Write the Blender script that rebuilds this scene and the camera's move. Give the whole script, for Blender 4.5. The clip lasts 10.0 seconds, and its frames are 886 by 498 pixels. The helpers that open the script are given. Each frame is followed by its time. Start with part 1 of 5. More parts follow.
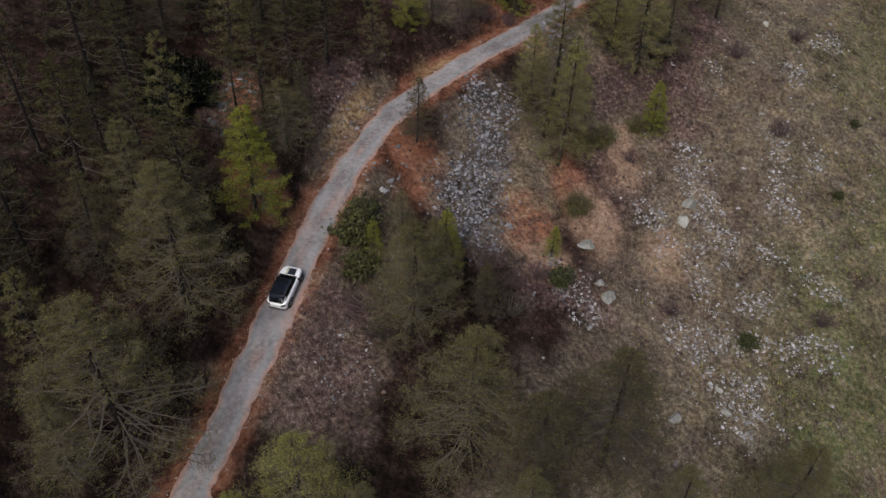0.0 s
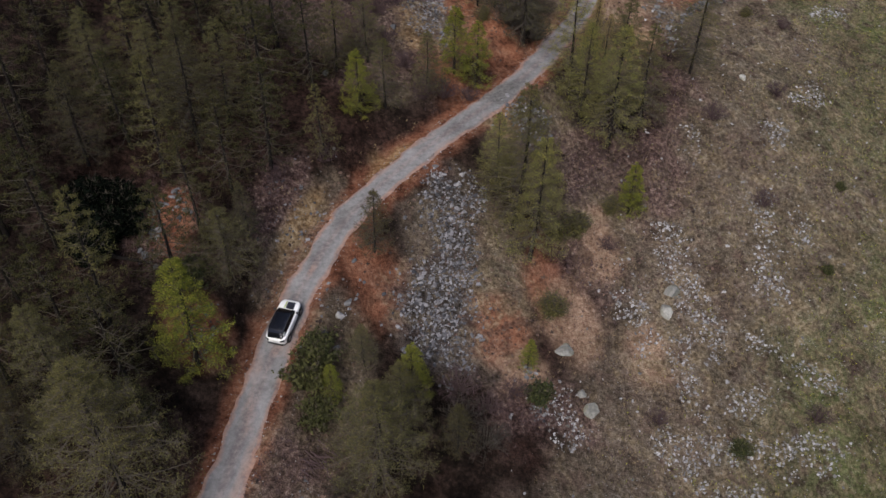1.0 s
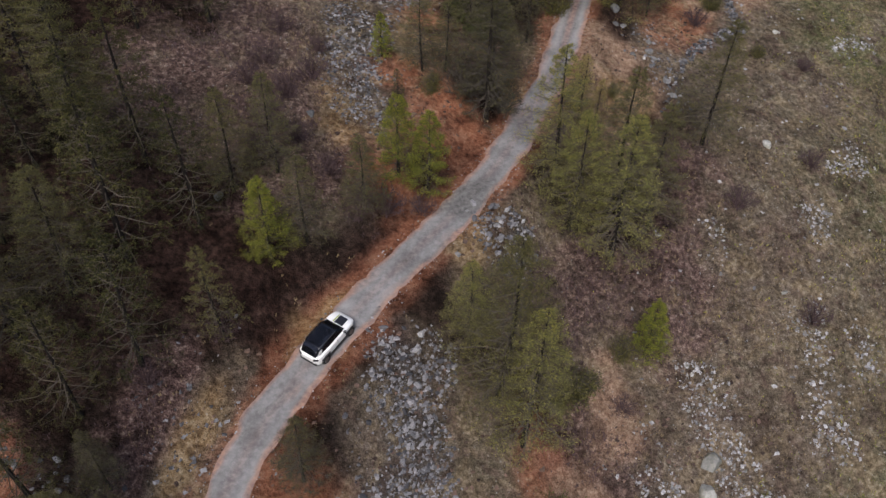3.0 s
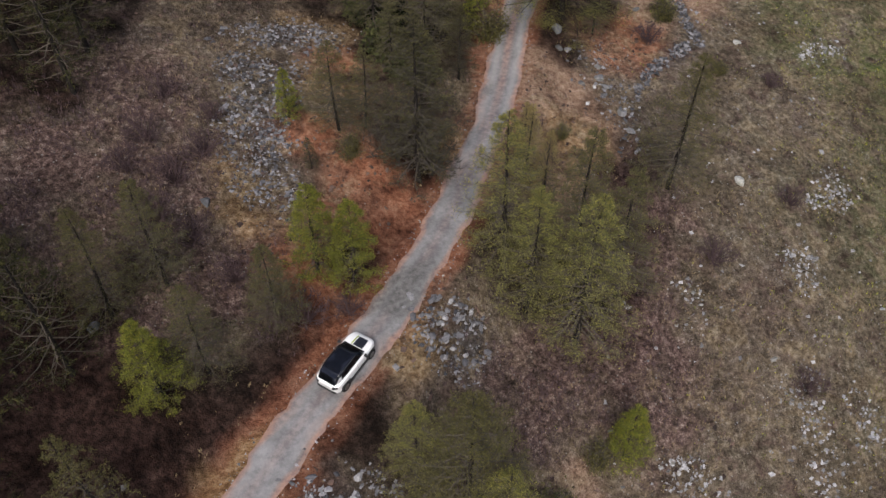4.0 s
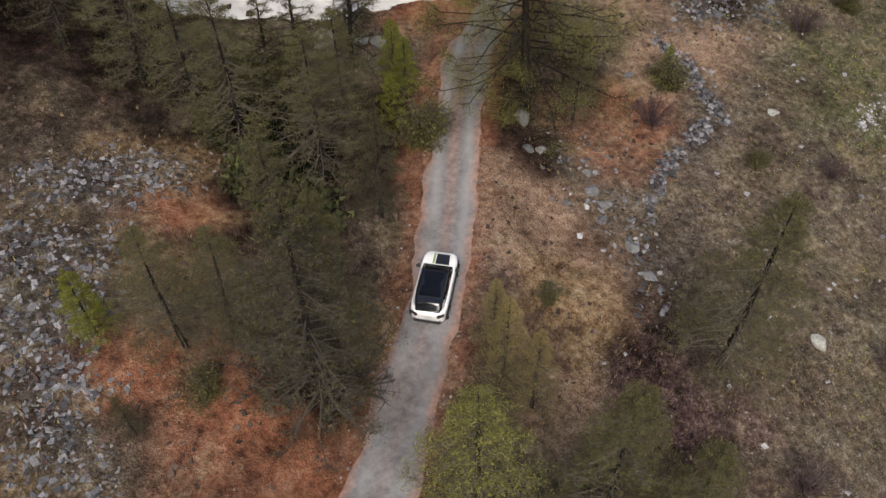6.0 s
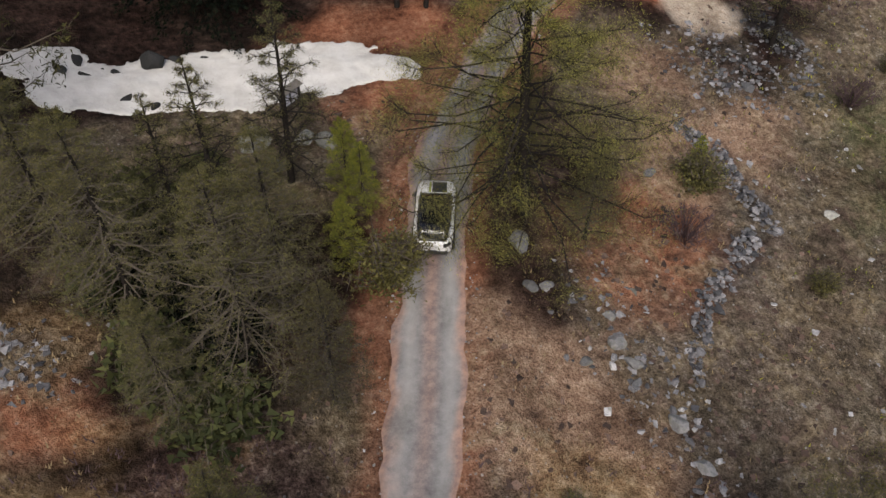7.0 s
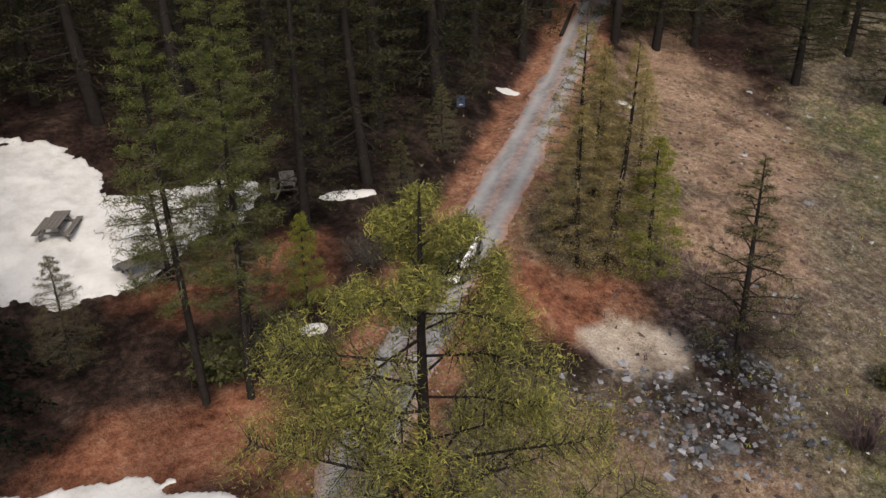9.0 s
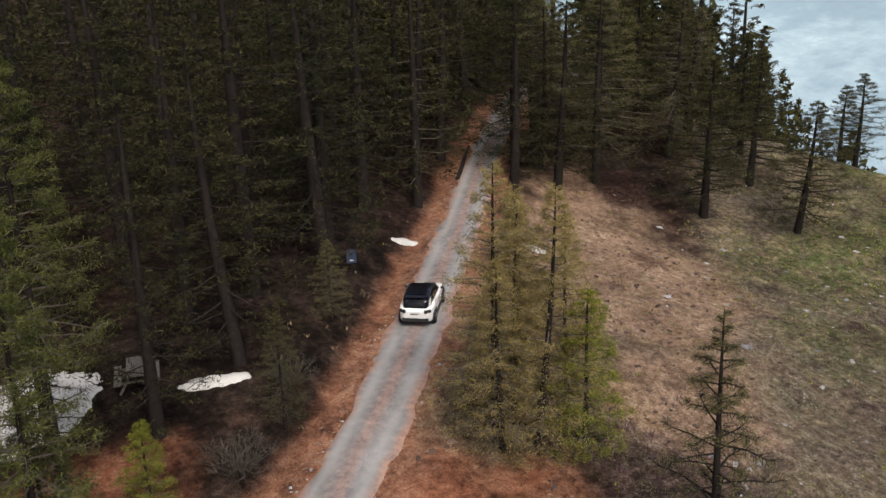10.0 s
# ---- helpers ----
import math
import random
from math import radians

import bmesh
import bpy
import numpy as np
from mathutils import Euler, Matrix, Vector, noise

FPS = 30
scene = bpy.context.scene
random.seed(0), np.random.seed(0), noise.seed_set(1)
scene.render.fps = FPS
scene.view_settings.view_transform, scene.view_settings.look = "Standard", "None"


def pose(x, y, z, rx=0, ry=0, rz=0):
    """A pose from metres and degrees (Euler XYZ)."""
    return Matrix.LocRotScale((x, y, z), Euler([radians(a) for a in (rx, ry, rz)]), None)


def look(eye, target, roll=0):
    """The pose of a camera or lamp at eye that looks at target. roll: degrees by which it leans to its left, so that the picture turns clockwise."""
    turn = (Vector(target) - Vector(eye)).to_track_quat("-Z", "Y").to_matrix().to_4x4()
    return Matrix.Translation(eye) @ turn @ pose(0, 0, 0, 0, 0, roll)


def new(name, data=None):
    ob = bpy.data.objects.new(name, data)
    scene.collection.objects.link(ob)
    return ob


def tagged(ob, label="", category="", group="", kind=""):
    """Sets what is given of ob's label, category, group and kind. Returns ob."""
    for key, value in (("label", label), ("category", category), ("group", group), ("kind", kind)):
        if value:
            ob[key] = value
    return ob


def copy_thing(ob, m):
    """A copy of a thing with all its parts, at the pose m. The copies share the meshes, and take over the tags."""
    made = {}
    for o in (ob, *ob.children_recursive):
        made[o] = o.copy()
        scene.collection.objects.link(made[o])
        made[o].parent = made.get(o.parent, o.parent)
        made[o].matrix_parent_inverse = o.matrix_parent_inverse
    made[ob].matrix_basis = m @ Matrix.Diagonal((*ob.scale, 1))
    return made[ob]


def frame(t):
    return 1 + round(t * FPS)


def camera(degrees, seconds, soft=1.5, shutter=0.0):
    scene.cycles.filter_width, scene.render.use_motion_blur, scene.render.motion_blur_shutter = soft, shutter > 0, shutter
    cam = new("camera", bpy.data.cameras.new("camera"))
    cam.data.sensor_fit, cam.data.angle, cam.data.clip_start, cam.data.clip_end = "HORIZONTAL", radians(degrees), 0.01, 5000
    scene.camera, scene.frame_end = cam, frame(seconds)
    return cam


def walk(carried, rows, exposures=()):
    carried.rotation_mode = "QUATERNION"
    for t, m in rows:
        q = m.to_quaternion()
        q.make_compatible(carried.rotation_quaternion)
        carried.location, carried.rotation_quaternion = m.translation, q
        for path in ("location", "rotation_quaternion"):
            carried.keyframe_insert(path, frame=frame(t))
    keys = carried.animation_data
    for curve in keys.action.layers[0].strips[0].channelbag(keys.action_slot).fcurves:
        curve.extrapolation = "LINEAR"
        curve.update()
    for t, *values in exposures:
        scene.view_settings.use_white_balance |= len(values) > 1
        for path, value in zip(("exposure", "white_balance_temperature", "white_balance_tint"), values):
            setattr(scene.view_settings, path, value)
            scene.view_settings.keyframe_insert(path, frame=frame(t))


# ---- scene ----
cam = camera(56.1, 10.0, soft=1.5)
PATH = [
    (0, (4.178, -1.691, 43.130), (4.125, -0.216, 41.781), 1.49),
    (0.5, (3.991, 3.847, 46.392), (4.010, 5.287, 45.005), 0.75),
    (1, (4.195, 11.189, 47.289), (4.217, 12.622, 45.894), 0.72),
    (1.5, (3.844, 17.532, 46.342), (3.879, 18.957, 44.939), 1.30),
    (2, (3.514, 23.817, 44.570), (3.562, 25.235, 43.160), 1.90),
    (2.5, (3.309, 29.929, 43.040), (3.395, 31.331, 41.617), 2.23),
    (2.7, (3.522, 32.327, 42.614), (3.641, 33.723, 41.186), 1.76),
    (3.8, (6.081, 46.000, 41.486), (6.336, 47.307, 39.994), 0.98),
    (4, (6.774, 48.132, 40.857), (7.048, 49.433, 39.363), 0.56),
    (4.5, (8.143, 53.103, 38.686), (8.473, 54.391, 37.192), -0.09),
    (5, (9.716, 58.753, 36.264), (10.069, 60.033, 34.768), -0.22),
    (5.5, (11.180, 64.148, 34.241), (11.548, 65.420, 32.742), -0.20),
    (5.7, (11.844, 66.528, 33.377), (12.218, 67.797, 31.877), -0.13),
    (6.8, (15.339, 79.150, 28.574), (15.806, 80.408, 27.091), 0.53),
    (7, (15.991, 81.387, 27.588), (16.479, 82.668, 26.132), 0.83),
    (7.5, (17.676, 85.938, 25.865), (18.210, 87.304, 24.505), 0.99),
    (8, (19.569, 89.816, 24.495), (20.192, 91.269, 23.270), 0.32),
    (8.5, (20.835, 92.337, 23.605), (21.588, 93.833, 22.511), -0.24),
    (9, (22.463, 94.945, 22.672), (23.392, 96.449, 21.736), -0.85),
    (9.5, (24.222, 97.395, 21.955), (25.274, 98.901, 21.164), -1.27),
    (10, (26.456, 100.164, 21.052), (27.653, 101.638, 20.426), -1.74),
]
walk(cam, [(t, look(eye, target, roll)) for t, eye, target, roll in PATH],
     exposures=[(0, 0.2, 6200, 11.5), (2, 0.33, 6150, 12.5), (4.5, 0.48, 6300, 11), (6, 0.52, 6500, 10), (7.5, 0.44, 6500, 10), (8.5, 0.5, 6550, 10), (10, 0.62, 6550, 10)])

# ---- daylight: thin overcast, soft high sun ----
SUN_ELEV, SUN_AZ = 52.0, 200.0
world = bpy.data.worlds.new("overcast_sky")
scene.world = world
world.use_nodes = True
wn = world.node_tree.nodes
sky = wn.new("ShaderNodeTexSky")
sky.sky_type = "NISHITA"
sky.sun_disc = False
sky.sun_elevation = radians(SUN_ELEV)
sky.sun_rotation = radians(SUN_AZ)
sky.air_density, sky.dust_density, sky.ozone_density = 1.0, 4.0, 1.0
wn["Background"].inputs["Strength"].default_value = 0.112
world.node_tree.links.new(sky.outputs[0], wn["Background"].inputs["Color"])
sun = new("sun", bpy.data.lights.new("sun", "SUN"))
sun.data.energy, sun.data.angle, sun.data.color = 2.45, radians(28), (1.0, 0.95, 0.87)
az, el = radians(SUN_AZ), radians(SUN_ELEV)
sun.matrix_world = look((math.sin(az) * math.cos(el) * 90, math.cos(az) * math.cos(el) * 90, math.sin(el) * 90), (0, 0, 0))


# ---- numeric noise shared by terrain and scatter ----
def hash2(ix, iy, seed):
    n = (ix.astype(np.int64) * 374761393 + iy.astype(np.int64) * 668265263 + seed * 1442695041) & 0x7FFFFFFF
    n = ((n ^ (n >> 13)) * 1274126177) & 0x7FFFFFFF
    return ((n ^ (n >> 16)) & 0xFFFF) / 65535.0


def vnoise(x, y, seed=0):
    """Smooth value noise, -1 to 1, one cell per unit."""
    x, y = np.asarray(x, float), np.asarray(y, float)
    ix, iy = np.floor(x), np.floor(y)
    fx, fy = x - ix, y - iy
    fx, fy = fx * fx * (3 - 2 * fx), fy * fy * (3 - 2 * fy)
    a, b = hash2(ix, iy, seed), hash2(ix + 1, iy, seed)
    c, d = hash2(ix, iy + 1, seed), hash2(ix + 1, iy + 1, seed)
    return 2 * ((a * (1 - fx) + b * fx) * (1 - fy) + (c * (1 - fx) + d * fx) * fy) - 1


def fbm(x, y, seed=0, octaves=4):
    x, y = np.asarray(x, float), np.asarray(y, float)
    return sum(vnoise(x * 2 ** i, y * 2 ** i, seed + i) * 0.5 ** i for i in range(octaves)) / 1.9


def smooth(a, b, v):
    t = np.clip((np.asarray(v, float) - a) / (b - a), 0, 1)
    return t * t * (3 - 2 * t)


# ---- the lie of the land ----
KNOLLS = [(-2, 56, -0.04), (12, 54, -1.64), (10, 78, 1.32), (25, 62, -1.19), (22, 108, 1.49), (28, 94, -1.58), (50, 116, 0.14), (42, 131, 0.61), (40, 101, -0.12), (17, 119, -3.40), (3, 87, 0.02), (36, 86, 2.32), (76, 130, -1.6)]
SLOPE = [0.697, 8.900, -2.197, -8.581, 3.496, 1.526]
ROAD_POINTS = [(-20, 8), (-14.5, 20), (-12, 29), (-10, 37.8), (-8.2, 46.3), (-6.4, 53.8), (-4.1, 60), (-1.4, 64.6), (2, 69), (6.3, 73.7),
               (10.2, 78), (14.0, 83), (17.8, 89.6), (20.9, 95.6), (23.0, 101), (24.9, 105.6), (27.3, 109.6), (31, 114), (35, 117.9), (39.4, 121.6),
               (44.2, 125.4), (49.4, 129.9), (54.4, 134.3), (60.3, 139.6), (67.4, 146), (74.4, 151.5), (86, 160), (102, 169), (122, 178)]


def spline(points, step):
    """A smooth line through the points, cut at even steps."""
    p = np.array(points, float)
    p = np.vstack([2 * p[0] - p[1], p, 2 * p[-1] - p[-2]])
    out = []
    for i in range(1, len(p) - 2):
        for t in np.linspace(0, 1, 24, endpoint=False):
            out.append(0.5 * (2 * p[i] + (p[i + 1] - p[i - 1]) * t + (2 * p[i - 1] - 5 * p[i] + 4 * p[i + 1] - p[i + 2]) * t * t
                              + (3 * p[i] - p[i - 1] - 3 * p[i + 1] + p[i + 2]) * t ** 3))
    out = np.array(out)
    s = np.concatenate([[0], np.cumsum(np.linalg.norm(np.diff(out, axis=0), axis=1))])
    q = np.arange(0, s[-1], step)
    return np.stack([np.interp(q, s, out[:, 0]), np.interp(q, s, out[:, 1])], 1)


def lie(x, y):
    """The broad hillside, without relief: rises to the forest, falls to the meadow and past it into the valley."""
    x, y = np.asarray(x, float), np.asarray(y, float)
    u, v = (np.clip(x, -45, 104) - 20) / 40, (np.clip(y, 12, 172) - 85) / 40
    z = SLOPE[0] + SLOPE[1] * v + SLOPE[2] * v * v + SLOPE[3] * u + SLOPE[4] * u * v + SLOPE[5] * u * u
    for kx, ky, kz in KNOLLS:
        z = z + kz * np.exp(-((x - kx) ** 2 + (y - ky) ** 2) / 242.0)
    west, east = np.clip(-45 - x, 0, 900), np.clip(x + 0.35 * (y - 131) - 94, 0, 1200) * smooth(60, 100, y) + np.clip(x - 104, 0, 1200) * smooth(100, 60, y)
    north, south = np.clip(y - 164, 0, 600), np.clip(12 - y, 0, 600)
    z = z + 0.35 * west + 0.34 * north * smooth(150, 70, x) - 0.2 * south
    z = z - np.where(east < 12, 0.03 * east * east, 4.32 + 0.6 * (east - 12))
    return np.maximum(z, -230)


ROAD = spline(ROAD_POINTS, 0.5)
ROAD_Z = lie(ROAD[:, 0], ROAD[:, 1])
ROAD_Z = np.convolve(np.pad(ROAD_Z, 14, "edge"), np.ones(29) / 29, "valid")
ROAD_T = np.gradient(ROAD, axis=0)
ROAD_T /= np.linalg.norm(ROAD_T, axis=1)[:, None]
HALF = 1.28


def near_road(x, y):
    """Signed distance from the road's middle (left is negative) and the road's height there."""
    x, y = np.asarray(x, float).ravel(), np.asarray(y, float).ravel()
    off, z = np.full(x.shape, 99.0), np.zeros(x.shape)
    box = (x > -30) & (x < 130) & (y > 0) & (y < 185)
    xs, ys = x[box], y[box]
    o, h = np.full(xs.shape, 99.0), np.zeros(xs.shape)
    for a in range(0, len(xs), 4000):
        dx, dy = xs[a:a + 4000, None] - ROAD[None, :, 0], ys[a:a + 4000, None] - ROAD[None, :, 1]
        d = dx * dx + dy * dy
        i = d.argmin(1)
        r = np.arange(len(i))
        side = dx[r, i] * ROAD_T[i, 1] - dy[r, i] * ROAD_T[i, 0]
        o[a:a + 4000] = np.sqrt(d[r, i]) * np.sign(side + 1e-9)
        h[a:a + 4000] = ROAD_Z[i]
    off[box], z[box] = o, h
    return off, z


def ground_height(x, y):
    shape = np.shape(x)
    x, y = np.asarray(x, float).ravel(), np.asarray(y, float).ravel()
    off, rz = near_road(x, y)
    far = np.abs(off)
    rough = smooth(1.5, 5, far)
    z = lie(x, y) + rough * (0.28 * fbm(x / 5.0, y / 5.0, 3) + 0.10 * fbm(x / 1.1, y / 1.1, 9, 3))
    bed = smooth(5.5, 1.6, far)
    z = z * (1 - bed) + (rz - 0.06 * smooth(1.75, 1.3, far)) * bed
    ditch = -0.16 * np.exp(-((off + 2.3) / 0.6) ** 2)
    return (z + ditch).reshape(shape)


def gz(x, y):
    return float(ground_height(np.array([x]), np.array([y]))[0])


def blob(x, y, cx, cy, rx, ry, turn=0.0):
    """1 in the middle of an ellipse, 0 at its rim, less outside."""
    c, s = math.cos(radians(turn)), math.sin(radians(turn))
    dx, dy = x - cx, y - cy
    return 1 - np.hypot((dx * c + dy * s) / rx, (-dx * s + dy * c) / ry)


# ---- materials ----
class Nodes:
    """A node material in the making."""

    def __init__(self, name, rough=0.9, metal=0.0):
        self.mat = bpy.data.materials.new(name)
        self.mat.use_nodes = True
        self.t = self.mat.node_tree
        self.b = self.t.nodes["Principled BSDF"]
        self.b.inputs["Roughness"].default_value = rough
        self.b.inputs["Metallic"].default_value = metal
        self.b.inputs["Specular IOR Level"].default_value = 0.06 if rough > 0.8 else 0.5

    def n(self, kind, **props):
        node = self.t.nodes.new(kind)
        for k, v in props.items():
            if k in node.inputs.keys():
                self.put(node.inputs[k], v)
        return node

    def put(self, socket, v):
        if hasattr(v, "links"):
            self.t.links.new(v, socket)
        else:
            socket.default_value = v

    def coords(self):
        return self.t.nodes.new("ShaderNodeTexCoord").outputs["Object"]

    def noise(self, scale, detail=4, rough=0.6, vec=None):
        n = self.t.nodes.new("ShaderNodeTexNoise")
        n.inputs["Scale"].default_value, n.inputs["Detail"].default_value, n.inputs["Roughness"].default_value = scale, detail, rough
        self.t.links.new(vec if vec is not None else self.coords(), n.inputs["Vector"])
        return n.outputs["Fac"]

    def ramp(self, fac, *stops):
        r = self.t.nodes.new("ShaderNodeValToRGB")
        self.t.links.new(fac, r.inputs["Fac"])
        e = r.color_ramp.elements
        while len(e) < len(stops):
            e.new(0.5)
        for el_, (pos, col) in zip(e, stops):
            el_.position, el_.color = pos, (*col, 1) if len(col) == 3 else col
        return r.outputs["Color"]

    def mix(self, fac, a, b, blend="MIX"):
        m = self.t.nodes.new("ShaderNodeMix")
        m.data_type, m.blend_type = "RGBA", blend
        for key, v in ((0, fac), (6, a), (7, b)):
            if isinstance(v, tuple) and len(v) == 3:
                v = (*v, 1)
            self.put(m.inputs[key], v)
        return m.outputs[2]

    def math(self, op, a, b=0.0, clamp=False):
        m = self.t.nodes.new("ShaderNodeMath")
        m.operation, m.use_clamp = op, clamp
        self.put(m.inputs[0], a)
        self.put(m.inputs[1], b)
        return m.outputs[0]

    def attr(self, name):
        a = self.t.nodes.new("ShaderNodeAttribute")
        a.attribute_name = name
        return a.outputs["Color"]

    def split(self, col):
        s = self.t.nodes.new("ShaderNodeSeparateColor")
        self.t.links.new(col, s.inputs[0])
        return s.outputs

    def bump(self, height, strength=0.5, dist=0.05):
        b = self.t.nodes.new("ShaderNodeBump")
        b.inputs["Strength"].default_value, b.inputs["Distance"].default_value = strength, dist
        self.t.links.new(height, b.inputs["Height"])
        self.t.links.new(b.outputs[0], self.b.inputs["Normal"])

    def done(self, color):
        self.put(self.b.inputs["Base Color"], (*color, 1) if isinstance(color, tuple) and len(color) == 3 else color)
        return self.mat


def plain(name, color, rough=0.6, metal=0.0, spread=0.25, scale=6.0, bump=0.0):
    """A surface of one colour with grain at two scales."""
    m = Nodes(name, rough, metal)
    f = m.math("ADD", m.math("MULTIPLY", m.noise(scale, 5), 0.6), m.math("MULTIPLY", m.noise(scale * 6, 3), 0.4))
    lo, hi = tuple(c * (1 - spread) for c in color), tuple(min(1, c * (1 + spread)) for c in color)
    if bump:
        m.bump(f, bump, 0.03)
    return m.done(m.ramp(f, (0.3, lo), (0.7, hi)))


def ground_material():
    m = Nodes("hillside_soil", 0.95)
    zr, zg, zb = m.split(m.attr("zone"))[:3]
    yr, yg, yb = m.split(m.attr("cover"))[:3]
    rock, brush = m.split(m.attr("rubble"))[:2]
    big, mid, fine, grit = m.noise(0.09, 4), m.noise(0.55, 6, 0.65), m.noise(2.6, 6, 0.7), m.noise(11, 4, 0.7)
    # Brown leaf litter, its colour lowered to hold the shade under the trees.
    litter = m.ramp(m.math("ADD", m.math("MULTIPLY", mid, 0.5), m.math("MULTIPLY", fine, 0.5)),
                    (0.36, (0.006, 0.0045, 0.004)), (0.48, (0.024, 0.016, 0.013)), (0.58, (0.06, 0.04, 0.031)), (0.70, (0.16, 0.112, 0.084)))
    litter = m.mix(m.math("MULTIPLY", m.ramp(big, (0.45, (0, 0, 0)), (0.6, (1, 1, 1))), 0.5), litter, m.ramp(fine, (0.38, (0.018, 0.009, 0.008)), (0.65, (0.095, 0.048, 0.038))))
    red = m.ramp(m.math("ADD", m.math("MULTIPLY", mid, 0.45), m.math("MULTIPLY", fine, 0.55)),
                 (0.36, (0.10, 0.036, 0.022)), (0.5, (0.35, 0.142, 0.078)), (0.64, (0.52, 0.27, 0.165)))
    grass = m.ramp(m.math('ADD', m.math('MULTIPLY', fine, 0.6), m.math('MULTIPLY', grit, 0.4)), (0.36, (0.05, 0.038, 0.03)), (0.47, (0.145, 0.112, 0.085)), (0.55, (0.235, 0.186, 0.148)), (0.66, (0.46, 0.40, 0.345)))
    green = m.ramp(m.math('ADD', m.math('MULTIPLY', fine, 0.6), m.math('MULTIPLY', grit, 0.4)), (0.36, (0.03, 0.045, 0.012)), (0.5, (0.10, 0.138, 0.034)), (0.66, (0.25, 0.275, 0.11)))
    lush = m.math("MULTIPLY", yg, m.ramp(m.math("ADD", m.math("MULTIPLY", mid, 0.6), m.math("MULTIPLY", big, 0.4)), (0.40, (0, 0, 0)), (0.56, (1, 1, 1))), clamp=True)
    grass = m.mix(lush, grass, green)
    dirt = m.math("MULTIPLY", m.ramp(mid, (0.44, (0, 0, 0)), (0.62, (1, 1, 1))), 0.75)
    grass = m.mix(dirt, grass, m.ramp(fine, (0.35, (0.068, 0.045, 0.036)), (0.65, (0.22, 0.15, 0.118))))
    sand = m.ramp(fine, (0.3, (0.5, 0.38, 0.29)), (0.7, (0.74, 0.65, 0.54)))
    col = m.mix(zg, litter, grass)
    heath = m.ramp(m.math("ADD", m.math("MULTIPLY", fine, 0.65), m.math("MULTIPLY", grit, 0.35)), (0.37, (0.016, 0.010, 0.009)), (0.47, (0.09, 0.053, 0.048)), (0.55, (0.205, 0.132, 0.115)), (0.64, (0.46, 0.36, 0.30)))
    col = m.mix(m.math("MULTIPLY", brush, m.ramp(mid, (0.36, (0.35, 0.35, 0.35)), (0.52, (1, 1, 1)))), col, heath)
    col = m.mix(zr, col, red)
    pink = m.ramp(m.math('ADD', m.math('MULTIPLY', fine, 0.6), m.math('MULTIPLY', grit, 0.4)), (0.38, (0.20, 0.118, 0.08)), (0.5, (0.38, 0.245, 0.165)), (0.62, (0.55, 0.40, 0.29)))
    col = m.mix(yb, col, pink)
    col = m.mix(zb, col, sand)
    straw = m.ramp(fine, (0.36, (0.15, 0.085, 0.035)), (0.5, (0.36, 0.23, 0.105)), (0.66, (0.58, 0.42, 0.24)))
    col = m.mix(yr, col, straw)
    # Near-black grey under loose stones: the shade of their gaps, put in as colour.
    col = m.mix(rock, col, m.ramp(fine, (0.36, (0.014, 0.013, 0.0145)), (0.65, (0.11, 0.106, 0.108))))
    v = m.t.nodes.new("ShaderNodeTexVoronoi")
    v.inputs["Scale"].default_value = 2.7
    m.t.links.new(m.coords(), v.inputs["Vector"])
    specks = m.math("MULTIPLY", m.math("LESS_THAN", v.outputs["Distance"], 0.15), m.math("GREATER_THAN", m.split(v.outputs["Color"])[0], 0.4))
    col = m.mix(m.math("MULTIPLY", m.math("MULTIPLY", specks, 0.75), zg), col, m.ramp(m.split(v.outputs["Color"])[1], (0.0, (0.2, 0.19, 0.18)), (1, (0.5, 0.49, 0.46))))
    drift = m.noise(0.42, 5, 0.62)
    drift.node.inputs["Distortion"].default_value = 1.2
    col = m.mix(m.math("MULTIPLY", m.math("SUBTRACT", zg, m.math("MULTIPLY", brush, 0.7), clamp=True), m.ramp(drift, (0.50, (0, 0, 0)), (0.64, (0.7, 0.7, 0.7)))), col, m.ramp(fine, (0.36, (0.10, 0.072, 0.042)), (0.5, (0.25, 0.19, 0.115)), (0.66, (0.46, 0.38, 0.26))))
    col = m.mix(m.math("MULTIPLY", zg, m.ramp(drift, (0.34, (0.75, 0.75, 0.75)), (0.46, (0, 0, 0)))), col, m.ramp(fine, (0.36, (0.03, 0.019, 0.015)), (0.66, (0.15, 0.098, 0.078))))
    tone = m.ramp(m.math("ADD", m.math("MULTIPLY", m.noise(0.22, 5, 0.6), 0.5), m.math("MULTIPLY", mid, 0.5)), (0.38, (0.40, 0.37, 0.35)), (0.55, (1.0, 1.0, 1.0)))
    col = m.mix(m.math("SUBTRACT", 0.85, m.math("MULTIPLY", zr, 0.5)), col, tone, "MULTIPLY")
    col = m.mix(m.ramp(grit, (0.38, (0, 0, 0)), (0.55, (1, 1, 1))), m.mix(0.32, col, (0, 0, 0)), col)
    m.bump(m.math("ADD", fine, m.math("MULTIPLY", grit, 0.6)), 1.0, 0.3)
    return m.done(col)


